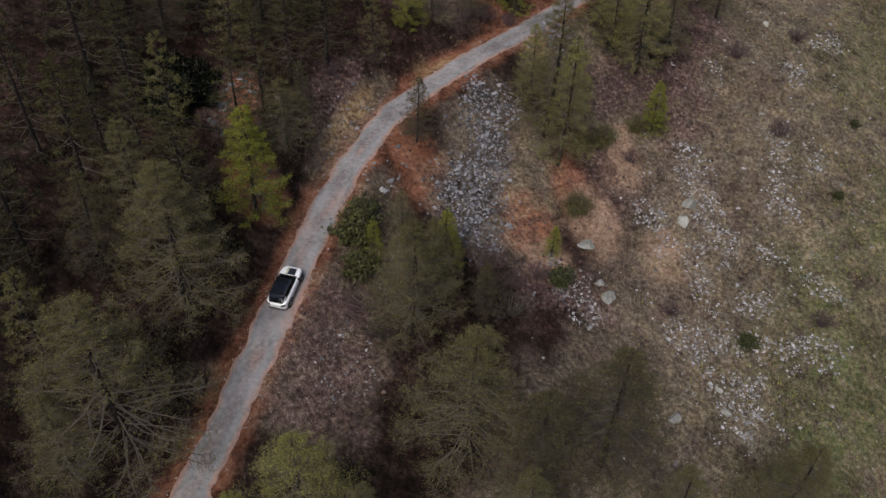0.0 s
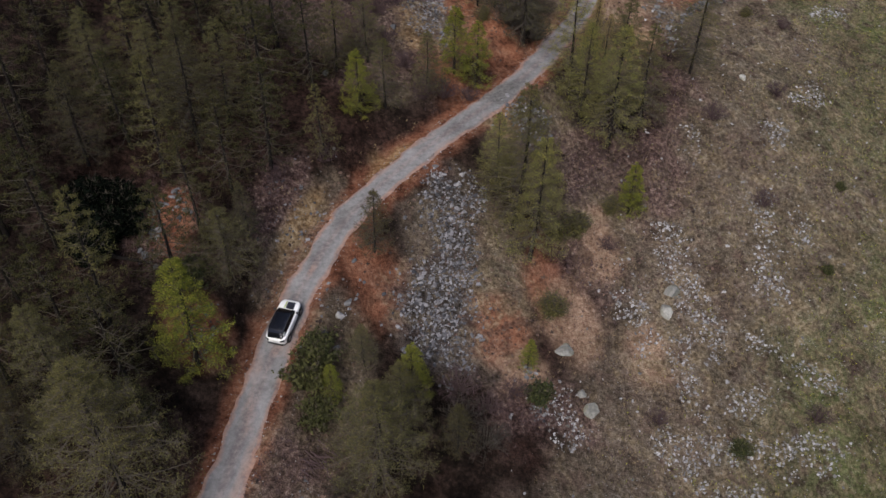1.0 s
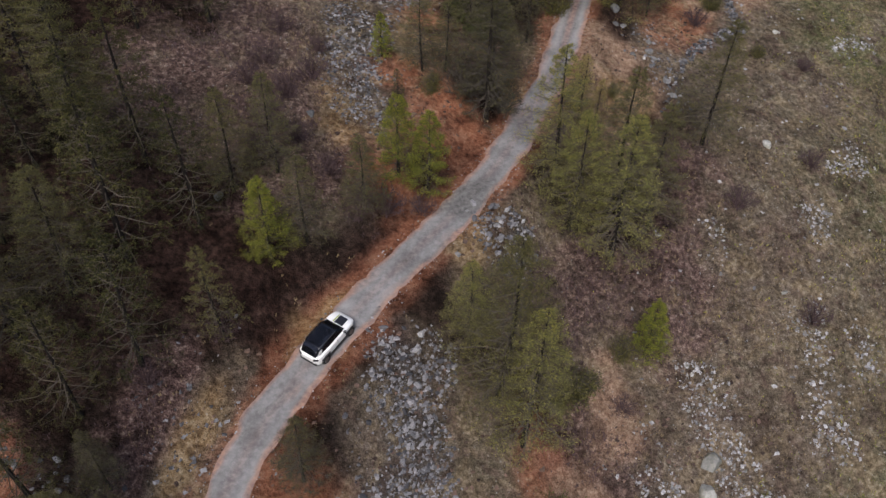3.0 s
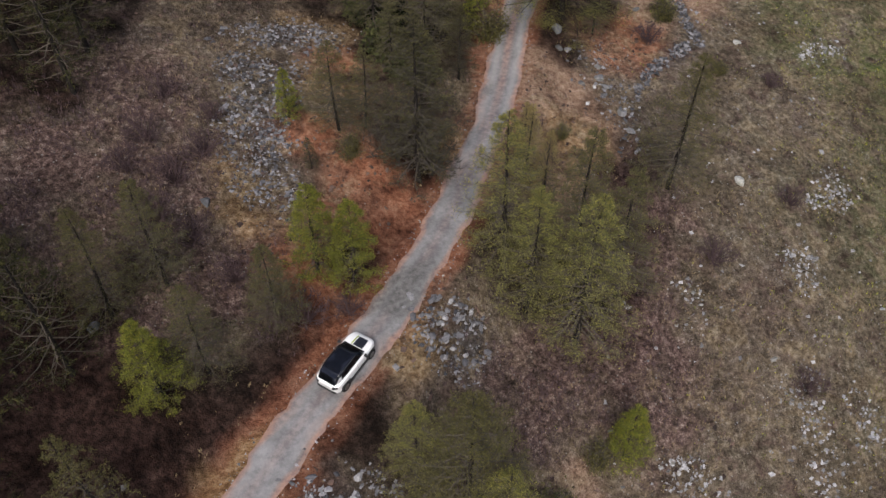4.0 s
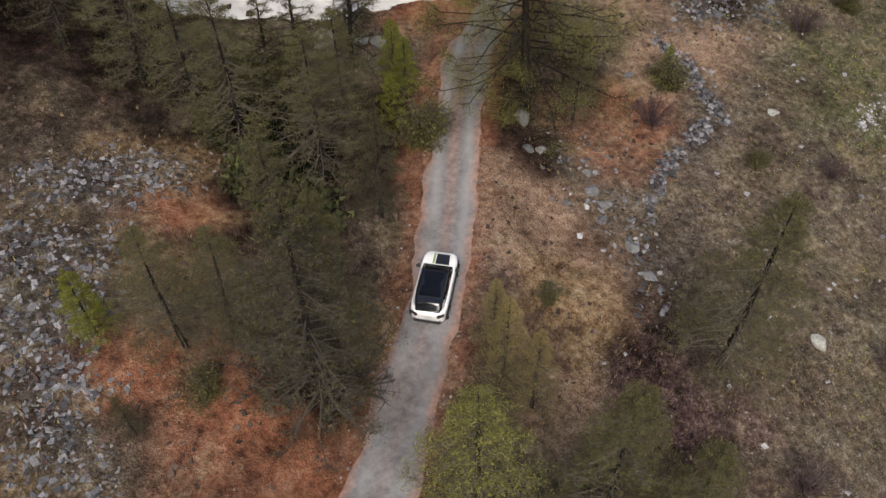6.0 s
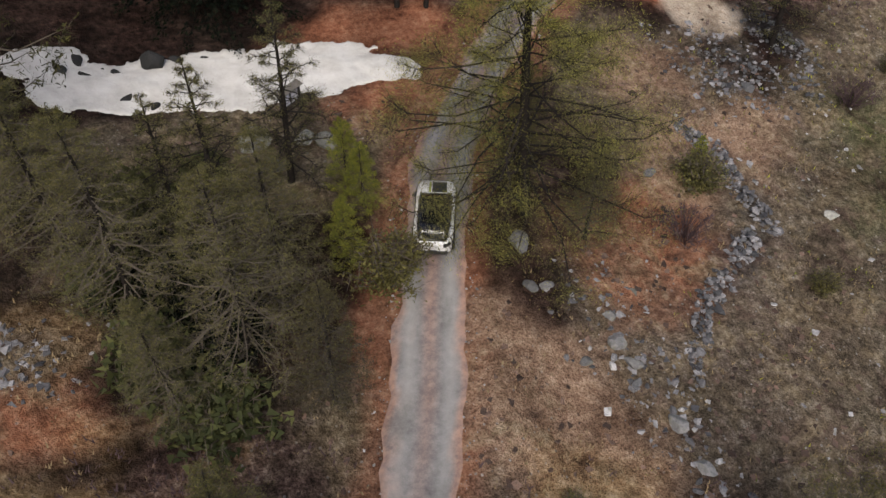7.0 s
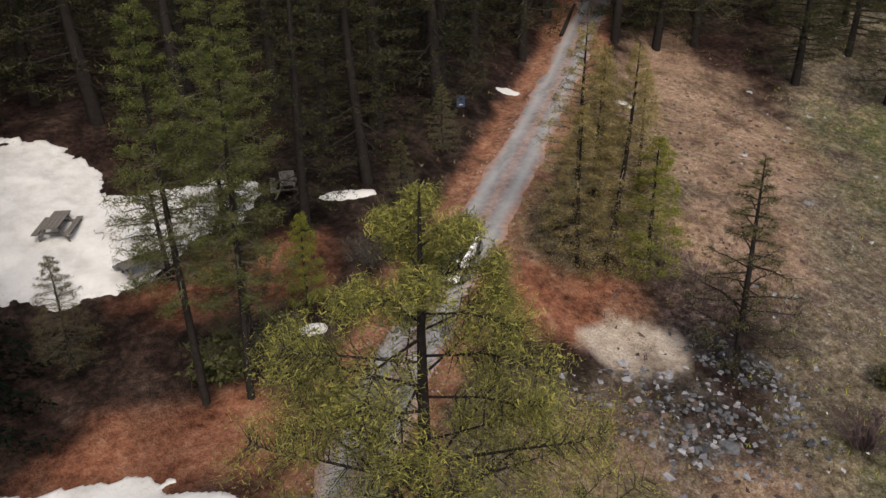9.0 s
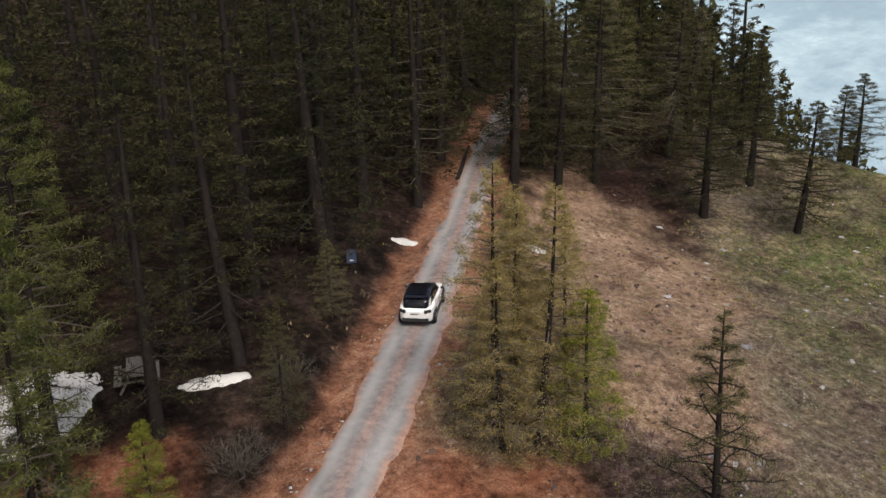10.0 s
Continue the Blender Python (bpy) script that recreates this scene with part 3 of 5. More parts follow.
def heap(name, label, category, blobs, lo, hi, count, sizes, meshes, seed, pile=0.0, group="", clump=0.8):
    """A field or heap of loose stones, each a part of its own."""
    rng = random.Random(seed)
    cx, cy = (lo[0] + hi[0]) / 2, (lo[1] + hi[1]) / 2
    root = tagged(new(name), label, category, group)
    root.location = (cx, cy, gz(cx, cy))
    inv = Matrix.Translation((-cx, -cy, -gz(cx, cy)))
    for k in range(count):
        x, y, s = inside(blobs, lo, hi, rng, 0.25, clump, seed)
        size = sizes[0] + (sizes[1] - sizes[0]) * rng.random() ** 2.2
        ob = child("stone", rng.choice(meshes), root)
        ob.matrix_local = inv @ tilted(x, y, size, rng, 0.05, pile * max(0, min(s, 0.7)) * rng.uniform(0.3, 1.0))
    return root


def gravel(name, label, category, picks, material, seed):
    """Small stones too many to count, in one mesh. picks: (x, y, size, lift)."""
    rng = np.random.RandomState(seed)
    base = [np.array([v.co for v in me.vertices]) for me in SCREE_LOW]
    tris = [np.array([list(p.vertices) for p in me.polygons]) for me in SCREE_LOW]
    p = np.array(picks, float)
    z = ground_height(p[:, 0], p[:, 1])
    V, F, n = [], [], 0
    for i in range(len(p)):
        k = rng.randint(len(base))
        a, b = rng.uniform(0, 6.28), rng.uniform(-0.5, 0.5)
        c, s, cb, sb = math.cos(a), math.sin(a), math.cos(b), math.sin(b)
        v = base[k] * p[i, 2] * rng.uniform(0.75, 1.25, 3)
        v = v @ np.array([[1, 0, 0], [0, cb, sb], [0, -sb, cb]]) @ np.array([[c, s, 0], [-s, c, 0], [0, 0, 1]])
        V.append(v + np.array([p[i, 0], p[i, 1], z[i] - 0.03 + p[i, 3]]))
        F.append(tris[k] + n)
        n += len(v)
    me = mesh_from(name, np.vstack(V).tolist(), np.vstack(F).tolist(), material)
    tagged(new(name, me), label, category, kind="stuff")


def low_stone(seed):
    rng = random.Random(seed)
    bm = bmesh.new()
    bmesh.ops.create_cube(bm, size=0.8)
    for v in bm.verts:
        v.co += Vector((rng.uniform(-0.25, 0.25), rng.uniform(-0.25, 0.25), rng.uniform(-0.2, 0.12)))
        v.co.z *= 0.6
    bmesh.ops.triangulate(bm, faces=bm.faces)
    me = bpy.data.meshes.new("chip")
    bm.to_mesh(me)
    bm.free()
    return me


SCREE_LOW = [low_stone(k) for k in range(6)]


def boulder(x, y, size, label, seed, material=None, flat=0.6, turn=0.0):
    me = stone_mesh(seed, flat, 3, material or M_BOULDER, 0.12)
    ob = tagged(new("boulder", me), label, "boulder", "boulders on the hillside")
    ob.matrix_world = Matrix.Translation((x, y, gz(x, y) - 0.08 * size)) @ Euler((0, 0, radians(turn))).to_matrix().to_4x4() @ Matrix.Diagonal((size, size, size, 1))
    return ob


# ---- trees ----
def tube(points, radii, sides, V, F):
    """Adds a tapered tube along points to the lists."""
    base = len(V)
    for i, (p, r) in enumerate(zip(points, radii)):
        d = (points[min(i + 1, len(points) - 1)] - points[max(i - 1, 0)])
        d /= np.linalg.norm(d) + 1e-9
        a = np.cross(d, (0.31, 0.77, 0.55))
        a /= np.linalg.norm(a) + 1e-9
        b = np.cross(d, a)
        for k in range(sides):
            w = 2 * math.pi * k / sides
            V.append(p + r * (a * math.cos(w) + b * math.sin(w)))
    for i in range(len(points) - 1):
        for k in range(sides):
            q = (k + 1) % sides
            F.append((base + i * sides + k, base + i * sides + q, base + (i + 1) * sides + q, base + (i + 1) * sides + k))


def side_of(out):
    return np.array([-out[1], out[0], 0.0])


def larch(label, h, width, branches, needles, twigs, leaf, material, seed, bare_to=0.12, droop=0.25, wood=None, size=0.13, bushy=0.75, stout=1.0, thick=1.0, plain_limbs=False, top_heavy=0.4, ragged=1.0, tip=0.28):
    """A larch: trunk, limbs with forked twigs, and an open crown of short needle tufts that thins towards the foot."""
    rng = np.random.RandomState(seed)
    root = tagged(new("larch_tree"), label, "tree", "larches on the hillside")
    V, F = [], []
    bend = rng.uniform(-0.03, 0.03, 2) * h
    axis_at = lambda t: np.array([bend[0] * math.sin(t * 2.5), bend[1] * math.sin(t * 2.1), t * h])
    r0 = (0.011 * h + 0.045) * stout
    ts = np.linspace(0, 1, 9)
    tube([axis_at(t) - np.array([0, 0, 0.4 if t == 0 else 0]) for t in ts], [r0 * (1 - t) ** 0.85 + 0.012 for t in ts], 7, V, F)
    child("trunk", mesh_from("trunk", V, F, M_BARK, flat=False), root)
    V, F = [], []
    tri_v, leaf_v = [], []
    for i in range(branches):
        t = bare_to + (0.985 - bare_to) * (i + rng.random()) / branches
        up = (t - bare_to) / (1 - bare_to)
        reach = width * ((1 - up) ** bushy) * (0.72 + 0.28 * min(1, up / 0.18)) * (1 + ragged * rng.uniform(-0.38, 0.12)) + 0.12
        a = i * 2.39996 + rng.uniform(-0.5, 0.5)
        out = np.array([math.cos(a), math.sin(a), 0.0])
        fall = -droop * (1 - up) + 0.35 * up + rng.uniform(-0.12, 0.12)
        p0 = axis_at(t)
        side = side_of(out)
        sway = side * reach * rng.uniform(-0.12, 0.12)
        pts = np.array([p0, p0 + out * reach * 0.5 + sway + np.array([0, 0, fall * reach * 0.62]), p0 + out * reach * 0.85 + sway * 0.4 + np.array([0, 0, fall * reach * 0.75]),
                        p0 + out * reach + np.array([0, 0, fall * reach * 0.55 + 0.10 * reach])])
        r = (0.010 + 0.010 * reach) * thick
        if plain_limbs:
            tube([pts[0], pts[1], pts[3]], [r, r * 0.7, 0.006], 3, V, F)
        else:
            tube(list(pts), [r, r * 0.7, r * 0.4, 0.006], 3, V, F)
        # twigs to both sides of the limb, the outer ones longer than the gap to the next
        n = twigs
        q = rng.uniform(0.15, 1.0, n)
        k = np.minimum(2, (q * 3).astype(int))
        base = pts[k] + (pts[k + 1] - pts[k]) * (q * 3 - k)[:, None]
        ln = reach * rng.uniform(0.12, 0.36, n) * (1.2 - 0.5 * q) + 0.08
        d = side * (rng.choice([-1, 1], n) * rng.uniform(0.5, 1, n))[:, None] + out * rng.uniform(0.1, 0.8, n)[:, None]
        d[:, 2] += rng.uniform(-0.5, 0.3, n)
        d /= np.linalg.norm(d, axis=1)[:, None]
        w = np.cross(d, (0.2, 0.3, 0.9)) * 0.010 * thick
        tri_v.append(np.stack([base - w, base + w, base + d * ln[:, None]], 1).reshape(-1, 3))
        # tufts along the twigs and the limb's outer half
        count = int(needles * (1 - top_heavy + 2 * top_heavy * min(1, up * 1.1)) * (tip + (1.06 - tip) * (1 - up) ** 0.8))
        if count:
            base = np.vstack([base, [pts[1], pts[2]]])
            step = np.vstack([d * ln[:, None], [pts[2] - pts[1], pts[3] - pts[2]]])
            pick = rng.randint(0, len(base), count)
            c = base[pick] + step[pick] * rng.uniform(0.1, 1.06, count)[:, None] + rng.normal(0, 0.05 + 0.018 * reach, (count, 3))
            along = step[pick] / (np.linalg.norm(step[pick], axis=1)[:, None] + 1e-9)
            g = along * 0.5 + rng.normal(0, 0.62, (count, 3)) + np.array([0, 0, 0.18])
            g /= np.linalg.norm(g, axis=1)[:, None]
            f = np.cross(g, rng.normal(0, 1, (count, 3)))
            f /= np.linalg.norm(f, axis=1)[:, None] + 1e-9
            z = (size * rng.uniform(0.6, 1.4, count))[:, None]
            leaf_v.append(np.stack([c - g * z * 0.5 - f * z * leaf, c + g * z * 0.5, c - g * z * 0.5 + f * z * leaf], 1).reshape(-1, 3))
    loose = np.vstack(tri_v)
    n0 = len(V)
    V = V + loose.tolist()
    F = F + (np.arange(len(loose)).reshape(-1, 3) + n0).tolist()
    tagged(child("branchwork", mesh_from("branchwork", V, F, wood or M_TWIG), root), kind="stuff")
    if leaf_v:
        loose = np.vstack(leaf_v)
        tagged(child("crown", mesh_from("crown", loose.tolist(), np.arange(len(loose)).reshape(-1, 3).tolist(), material), root), kind="stuff")
    return root


def spruce(label, h, width, seed):
    """A dense dark spruce with drooping boughs."""
    rng = np.random.RandomState(seed)
    root = tagged(new("spruce_tree"), label, "tree")
    V, F, NV, NF = [], [], [], []
    tube([np.array([0, 0, t * h - 0.4]) for t in np.linspace(0, 1, 6)], [0.24 * (1 - t) + 0.02 for t in np.linspace(0, 1, 6)], 8, V, F)
    child("trunk", mesh_from("trunk", V, F, M_BARK, flat=False), root)
    V, F = [], []
    for i in range(210):
        t = 0.05 + 0.94 * (i + rng.random()) / 210
        reach = width * (1 - t) ** 0.85 * rng.uniform(0.75, 1.08) + 0.15
        a = i * 2.39996
        out, side = np.array([math.cos(a), math.sin(a), 0]), np.array([-math.sin(a), math.cos(a), 0])
        p0 = np.array([0, 0, t * h])
        pts = [p0, p0 + out * reach * 0.5 + np.array([0, 0, -0.12 * reach]), p0 + out * reach + np.array([0, 0, -0.28 * reach])]
        tube(pts, [0.03, 0.02, 0.006], 3, V, F)
        for k in range(150):
            q = rng.uniform(0.1, 1)
            c = p0 + out * reach * q + side * rng.normal(0, 0.17) * reach * (1.15 - q) + np.array([0, 0, -0.28 * reach * q * q - abs(rng.normal(0, 0.10))])
            g = out * rng.uniform(0.3, 1) + side * rng.uniform(-1, 1) + np.array([0, 0, rng.uniform(-0.9, 0.1)])
            g /= np.linalg.norm(g)
            f = np.cross(g, rng.normal(0, 1, 3))
            f /= np.linalg.norm(f)
            s = 0.21 * rng.uniform(0.6, 1.3)
            n0 = len(NV)
            NV.extend([c - f * s * 0.3, c + g * s, c + f * s * 0.3])
            NF.append((n0, n0 + 1, n0 + 2))
    # Boughs share the near-black needle colour, which carries the crown's shade.
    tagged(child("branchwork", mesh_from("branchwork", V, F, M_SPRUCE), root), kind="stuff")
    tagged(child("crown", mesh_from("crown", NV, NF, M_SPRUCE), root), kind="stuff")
    return root


def bush(name, label, category, height, width, stems, leaves, leaf_mat, stem_mat, seed, leaf_size=0.12):
    rng = np.random.RandomState(seed)
    root = tagged(new(name), label, category, "bushes on the slope")
    V, F, NV, NF = [], [], [], []
    for i in range(stems):
        a, lean = rng.uniform(0, 6.28), rng.random() ** 0.6
        top = np.array([math.cos(a) * width * lean, math.sin(a) * width * lean, height * (1.05 - 0.55 * lean * lean) * rng.uniform(0.7, 1.1)])
        root_at = np.array([math.cos(a), math.sin(a), 0]) * width * 0.35 * lean * rng.random() - np.array([0, 0, 0.1])
        mid = (root_at + top) * 0.5 + np.array([0, 0, 0.12 * height]) + rng.normal(0, 0.06, 3)
        tube([root_at, mid, top], [0.016, 0.011, 0.004], 3, V, F)
        for k in range(7):
            q = rng.uniform(0.3, 1)
            base = mid + (top - mid) * q
            tip = base + rng.normal(0, 0.2, 3) * (0.5 + height * 0.4) + np.array([0, 0, 0.10])
            n0 = len(V)
            w = rng.normal(0, 0.008, 3)
            V.extend([base - w, base + w, tip])
            F.append((n0, n0 + 1, n0 + 2))
        for k in range(leaves):
            c = root_at + (top - root_at) * rng.uniform(0.15, 1.05) + rng.normal(0, 0.11, 3)
            c[2] = max(c[2], 0.02)
            g, f = rng.normal(0, 1, 3), rng.normal(0, 1, 3)
            g /= np.linalg.norm(g)
            f = np.cross(g, f)
            f /= np.linalg.norm(f) + 1e-9
            s = leaf_size * rng.uniform(0.6, 1.4)
            n0 = len(NV)
            NV.extend([c - f * s * 0.3, c + g * s, c + f * s * 0.3])
            NF.append((n0, n0 + 1, n0 + 2))
    tagged(child("stem_tangle", mesh_from("stem_tangle", V, F, stem_mat), root), kind="stuff")
    if NV:
        tagged(child("leafage", mesh_from("leafage", NV, NF, leaf_mat), root), kind="stuff")
    return root


def plant(proto, x, y, height, base_height, rng, spread=1.0, used=[]):
    """Stands a copy of a plant on the ground; the first copy is the plant itself."""
    k = height / base_height
    m = Matrix.Translation((x, y, gz(x, y))) @ Euler((rng.uniform(-0.03, 0.03), rng.uniform(-0.03, 0.03), rng.uniform(0, 6.28))).to_matrix().to_4x4() @ Matrix.Diagonal((k * spread, k * spread, k, 1))
    if proto not in used:
        used.append(proto)
        proto.matrix_world = m
        return proto
    return copy_thing_at(proto, m)


def copy_thing_at(proto, m):
    made = copy_thing(proto, Matrix())
    made.matrix_basis = m
    return made


def joined_woods(spots):
    """The deeper forest: many whole larches in one mesh."""
    # Every crown here gets the needle colour darkened for deep shade.
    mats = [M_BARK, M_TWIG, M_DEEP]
    co, loops, totals, slots, base = [], [], [], [], 0
    for proto, x, y, k, wide, turn in spots:
        z = gz(x, y)
        c, s = math.cos(turn), math.sin(turn)
        for ob in proto.children:
            me = ob.data
            v = np.empty(len(me.vertices) * 3)
            me.vertices.foreach_get("co", v)
            v = v.reshape(-1, 3) * (k * wide, k * wide, k)
            co.append(np.stack([x + v[:, 0] * c - v[:, 1] * s, y + v[:, 0] * s + v[:, 1] * c, z + v[:, 2]], 1))
            li = np.empty(len(me.loops), np.int32)
            me.loops.foreach_get("vertex_index", li)
            lt = np.empty(len(me.polygons), np.int32)
            me.polygons.foreach_get("loop_total", lt)
            loops.append(li + base)
            totals.append(lt)
            slots.append(np.full(len(lt), {"trunk": 0, "branchwork": 1}.get(me.name.split(".")[0], 2), np.int32))
            base += len(v)
    co, loops, totals, slots = np.vstack(co), np.concatenate(loops), np.concatenate(totals), np.concatenate(slots)
    me = bpy.data.meshes.new("deep_woods")
    me.vertices.add(len(co))
    me.vertices.foreach_set("co", co.ravel())
    me.loops.add(len(loops))
    me.loops.foreach_set("vertex_index", loops)
    me.polygons.add(len(totals))
    me.polygons.foreach_set("loop_start", np.concatenate([[0], np.cumsum(totals)[:-1]]).astype(np.int32))
    for m in mats:
        me.materials.append(m)
    me.polygons.foreach_set("material_index", slots)
    me.update(calc_edges=True)
    me.validate()
    tagged(new("deep_woods", me), "dense dark larch forest on the upper slope", "forest", kind="stuff")


def build_trees():
    rng = random.Random(7)
    big = dict(branches=125, needles=320, twigs=22, leaf=0.09, size=0.12)
    small = dict(branches=80, needles=480, twigs=14, leaf=0.095, size=0.11)
    wild = dict(branches=66, needles=110, twigs=9, leaf=0.11, size=0.22, plain_limbs=True)
    O = [larch("olive-green larch with thin spring needles", 12, 3.4 + 0.4 * k, material=M_OLIVE, seed=200 + k, **big) for k in range(3)]
    G = [larch("fresh yellow-green young larch", 7, 2.0 + 0.3 * k, material=M_GREEN, seed=210 + k, bare_to=0.04, **small) for k in range(2)]
    B = [larch("nearly bare grey larch with budding twigs", 11, 3.1, 110, 210, 30, 0.09, M_GREYGREEN, 220 + k, wood=M_DEADTWIG, size=0.14) for k in range(2)]
    Y = [larch("tall thin larch with yellow needles", 10, 2.5 + 0.4 * k, 115, 215, 22, 0.08, M_YELLOW, 230 + k, bare_to=0.02, droop=0.1, size=0.125, bushy=0.85) for k in range(2)]
    D = [larch("half-dead larch with bare crooked limbs", 9, 2.8, 62, 300, 30, 0.10, M_OLIVE, 240, bare_to=0.12, droop=0.05, wood=M_BARK, size=0.10, bushy=1.0, tip=0.12, thick=1.5, stout=1.1, ragged=1.5)]
    H = [larch("tall larch with long drooping limbs over the road", 15.5, 6.0, 96, 2500, 64, 0.085, M_CROWN, 250, wood=M_BARK, bare_to=0.12, droop=0.3, size=0.074, bushy=0.82, thick=0.9, stout=1.1, top_heavy=0.28, tip=0.5)]
    T = [larch("tall larch with a high green crown", 14, 2.0 + 0.3 * k, 88, 330, 18, 0.095, M_HIGH, 255 + k, bare_to=0.32, droop=0.2, size=0.13, stout=0.75) for k in range(2)]
    L = [larch("pale yellow-green larch with feathery crown", 12, 3.3 + 0.4 * k, material=M_LIGHT, seed=280 + k, **big) for k in range(2)]
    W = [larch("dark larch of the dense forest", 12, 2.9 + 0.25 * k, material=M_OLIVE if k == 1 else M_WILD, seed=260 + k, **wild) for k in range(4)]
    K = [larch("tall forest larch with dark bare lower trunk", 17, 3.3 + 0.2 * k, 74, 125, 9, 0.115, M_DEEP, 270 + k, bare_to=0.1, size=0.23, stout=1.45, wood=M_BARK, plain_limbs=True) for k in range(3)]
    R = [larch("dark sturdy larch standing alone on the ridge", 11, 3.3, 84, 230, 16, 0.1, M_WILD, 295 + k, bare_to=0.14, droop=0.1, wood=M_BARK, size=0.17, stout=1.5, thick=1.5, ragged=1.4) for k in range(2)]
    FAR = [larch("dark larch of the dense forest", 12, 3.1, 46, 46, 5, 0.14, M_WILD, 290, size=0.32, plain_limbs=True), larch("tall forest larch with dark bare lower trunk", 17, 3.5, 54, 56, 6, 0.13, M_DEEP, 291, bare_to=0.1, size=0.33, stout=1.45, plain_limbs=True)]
    sets = {"o": (O, 12, 1.0), "g": (G, 7, 1.0), "b": (B, 11, 1.0), "y": (Y, 10, 1.0), "d": (D, 9, 1.0), "t": (T, 14, 1.0), "k": (K, 17, 1.0), "l": (L, 12, 1.0), "r": (R, 11, 1.0)}
    below = [(-2.5, 72.9, 6.5, "g"), (-0.2, 74.2, 7, "o"), (-4.8, 77.4, 8, "o"), (12.6, 62.8, 13, "l"), (11.2, 65.2, 15, "o"), (-0.6, 59.2, 6.8, "b"), (22.3, 69.1, 6, "g"), (-1, 50.1, 4.8, "o"), (2.7, 48.9, 6.0, "g"),
             (-1, 24.5, 10, "o"), (-8.5, 22.5, 9, "l"), (11.9, 53.5, 3.4, "g"), (1.8, 46, 8, "o"), (6, 45, 6, "b"),
             (-12.4, 47.6, 10.0, "g"), (-3.2, 47, 4, "g"), (20, 30, 11, "o"), (9, 27, 12, "o")]
    curve = [(17.4, 80.3, 12.2, "l"), (22.3, 80.2, 12, "o"), (21, 75.6, 12.8, "l"), (24.6, 78.6, 11, "o"), (18.2, 77.6, 10.5, "l"), (21.0, 89.1, 4.8, "y"), (20.5, 87, 6.4, "y"), (21.8, 86.4, 5.4, "y"),
             (31, 86.4, 11.5, "o"), (9.7, 68.3, 8.5, "l"), (6.1, 80.2, 7, "g"), (8.1, 79.9, 6.8, "g"), (13.4, 87.6, 12.6, "b"), (8.7, 91, 7, "o"), (10.5, 91.3, 6.3, "o"), (5.6, 92, 3.9, "g"), (14.4, 90.8, 9, "o"), (6.6, 87.6, 2.6, "b")]
    bend = [(14.6, 104.7, 7.2, "d"), (16.1, 105, 8.2, "d"), (19.2, 107.6, 8.4, "d"), (21.4, 106.9, 3.8, "g"), (21.8, 106.0, 3.5, "g"), (15.9, 99, 9, "o"), (20.4, 103.3, 3.5, "g"), (12.6, 101.5, 9, "o"),
            (17.6, 101.6, 8, "o"), (18.2, 97.4, 6.2, "b"), (11, 104, 9, "o"), (13.4, 97.6, 6, "o"), (30.3, 102.2, 5.5, "o"), (28.6, 105.6, 6, "o"), (37.2, 104.6, 2.3, "g"), (8.5, 107, 9, "o"), (5.0, 110, 10, "b")]
    picnic = [(27.6, 119.2, 14, "t"), (29.0, 118.6, 13, "t"), (29.8, 120, 7, "b"), (34.9, 126.8, 13, "k"), (31.2, 125.0, 14.5, "t"), (46.5, 111.8, 9.3, "d"), (28.6, 126.4, 6.5, "d"), (45.4, 120.6, 10.4, "y"), (46.3, 119.3, 10.2, "y"),
              (48.6, 120.0, 8.6, "y"), (46.4, 120.6, 9.0, "y"), (44.8, 119.6, 7.6, "y"), (47.2, 121.2, 9.2, "y"), (48.0, 118.4, 6.5, "g"), (39, 125.2, 4.6, "b"), (44.7, 130.8, 4, "o"), (33, 122.5, 4, "g"), (31.5, 127.8, 7, "d"), (24.0, 123.0, 5, "b")]
    ridge = [(42.7, 134.6, 17, "k"), (49.2, 138.2, 17, "k"), (61, 145.8, 17, "k"), (42.9, 143.3, 17, "k"), (78.1, 133.4, 11.5, "r"), (82.4, 128.4, 9.5, "r"), (86.1, 134.6, 10.5, "r"), (86, 146, 12, "r"), (92, 147, 11, "r"), (88, 152, 13, "k"), (96, 150, 11, "r"), (82, 157, 18, "k"), (91, 157, 13, "k"), (97, 144, 9, "r"), (76, 157, 18, "k"), (70, 153.5, 18, "k"), (67.5, 142.3, 14, "k"), (71, 141.3, 14, "k"), (74.5, 140.6, 14, "k"), (70, 144.8, 15, "k"), (98.3, 132, 8, "r"), (78.4, 143.7, 14, "o"),
             (90, 138, 10, "r"), (104, 136, 8, "r"), (72, 144, 13, "o"), (84, 141, 14, "b"), (39, 133.5, 14, "k"), (54.5, 142.5, 17, "k"), (38.2, 138, 16, "k"), (46, 147, 18, "k"), (52, 147, 18, "k"), (66.5, 149.5, 17, "k"), (58, 151, 18, "k"), (75, 147.5, 16, "k"), (83, 148, 17, "k"), (79.5, 151.5, 17, "k")]
    taken = []
    broad = [(5.2, 33.6, 14, "o"), (15.5, 35.4, 14, "b"), (-5.0, 26.0, 11, "l"), (-16.4, 28, 14, "o"), (-15, 37.8, 13.5, "o"), (10.8, 32.0, 12, "b"), (0.2, 41.7, 11, "o"), (-11.1, 54.9, 6.8, "o"), (29.7, 34.0, 11, "o")]
    for x, y, h, kind in below + curve + bend + picnic + ridge + broad:
        protos, base, spread = sets[kind]
        if (x, y, h, kind) in broad:
            spread = 1.45
        if (x, y, h, kind) in ridge:
            spread = 1.3
        plant(rng.choice(protos), x, y, h, base, rng, spread)
        taken.append((x, y))
    lean = Vector((-1.4, -1.76, 16.1))
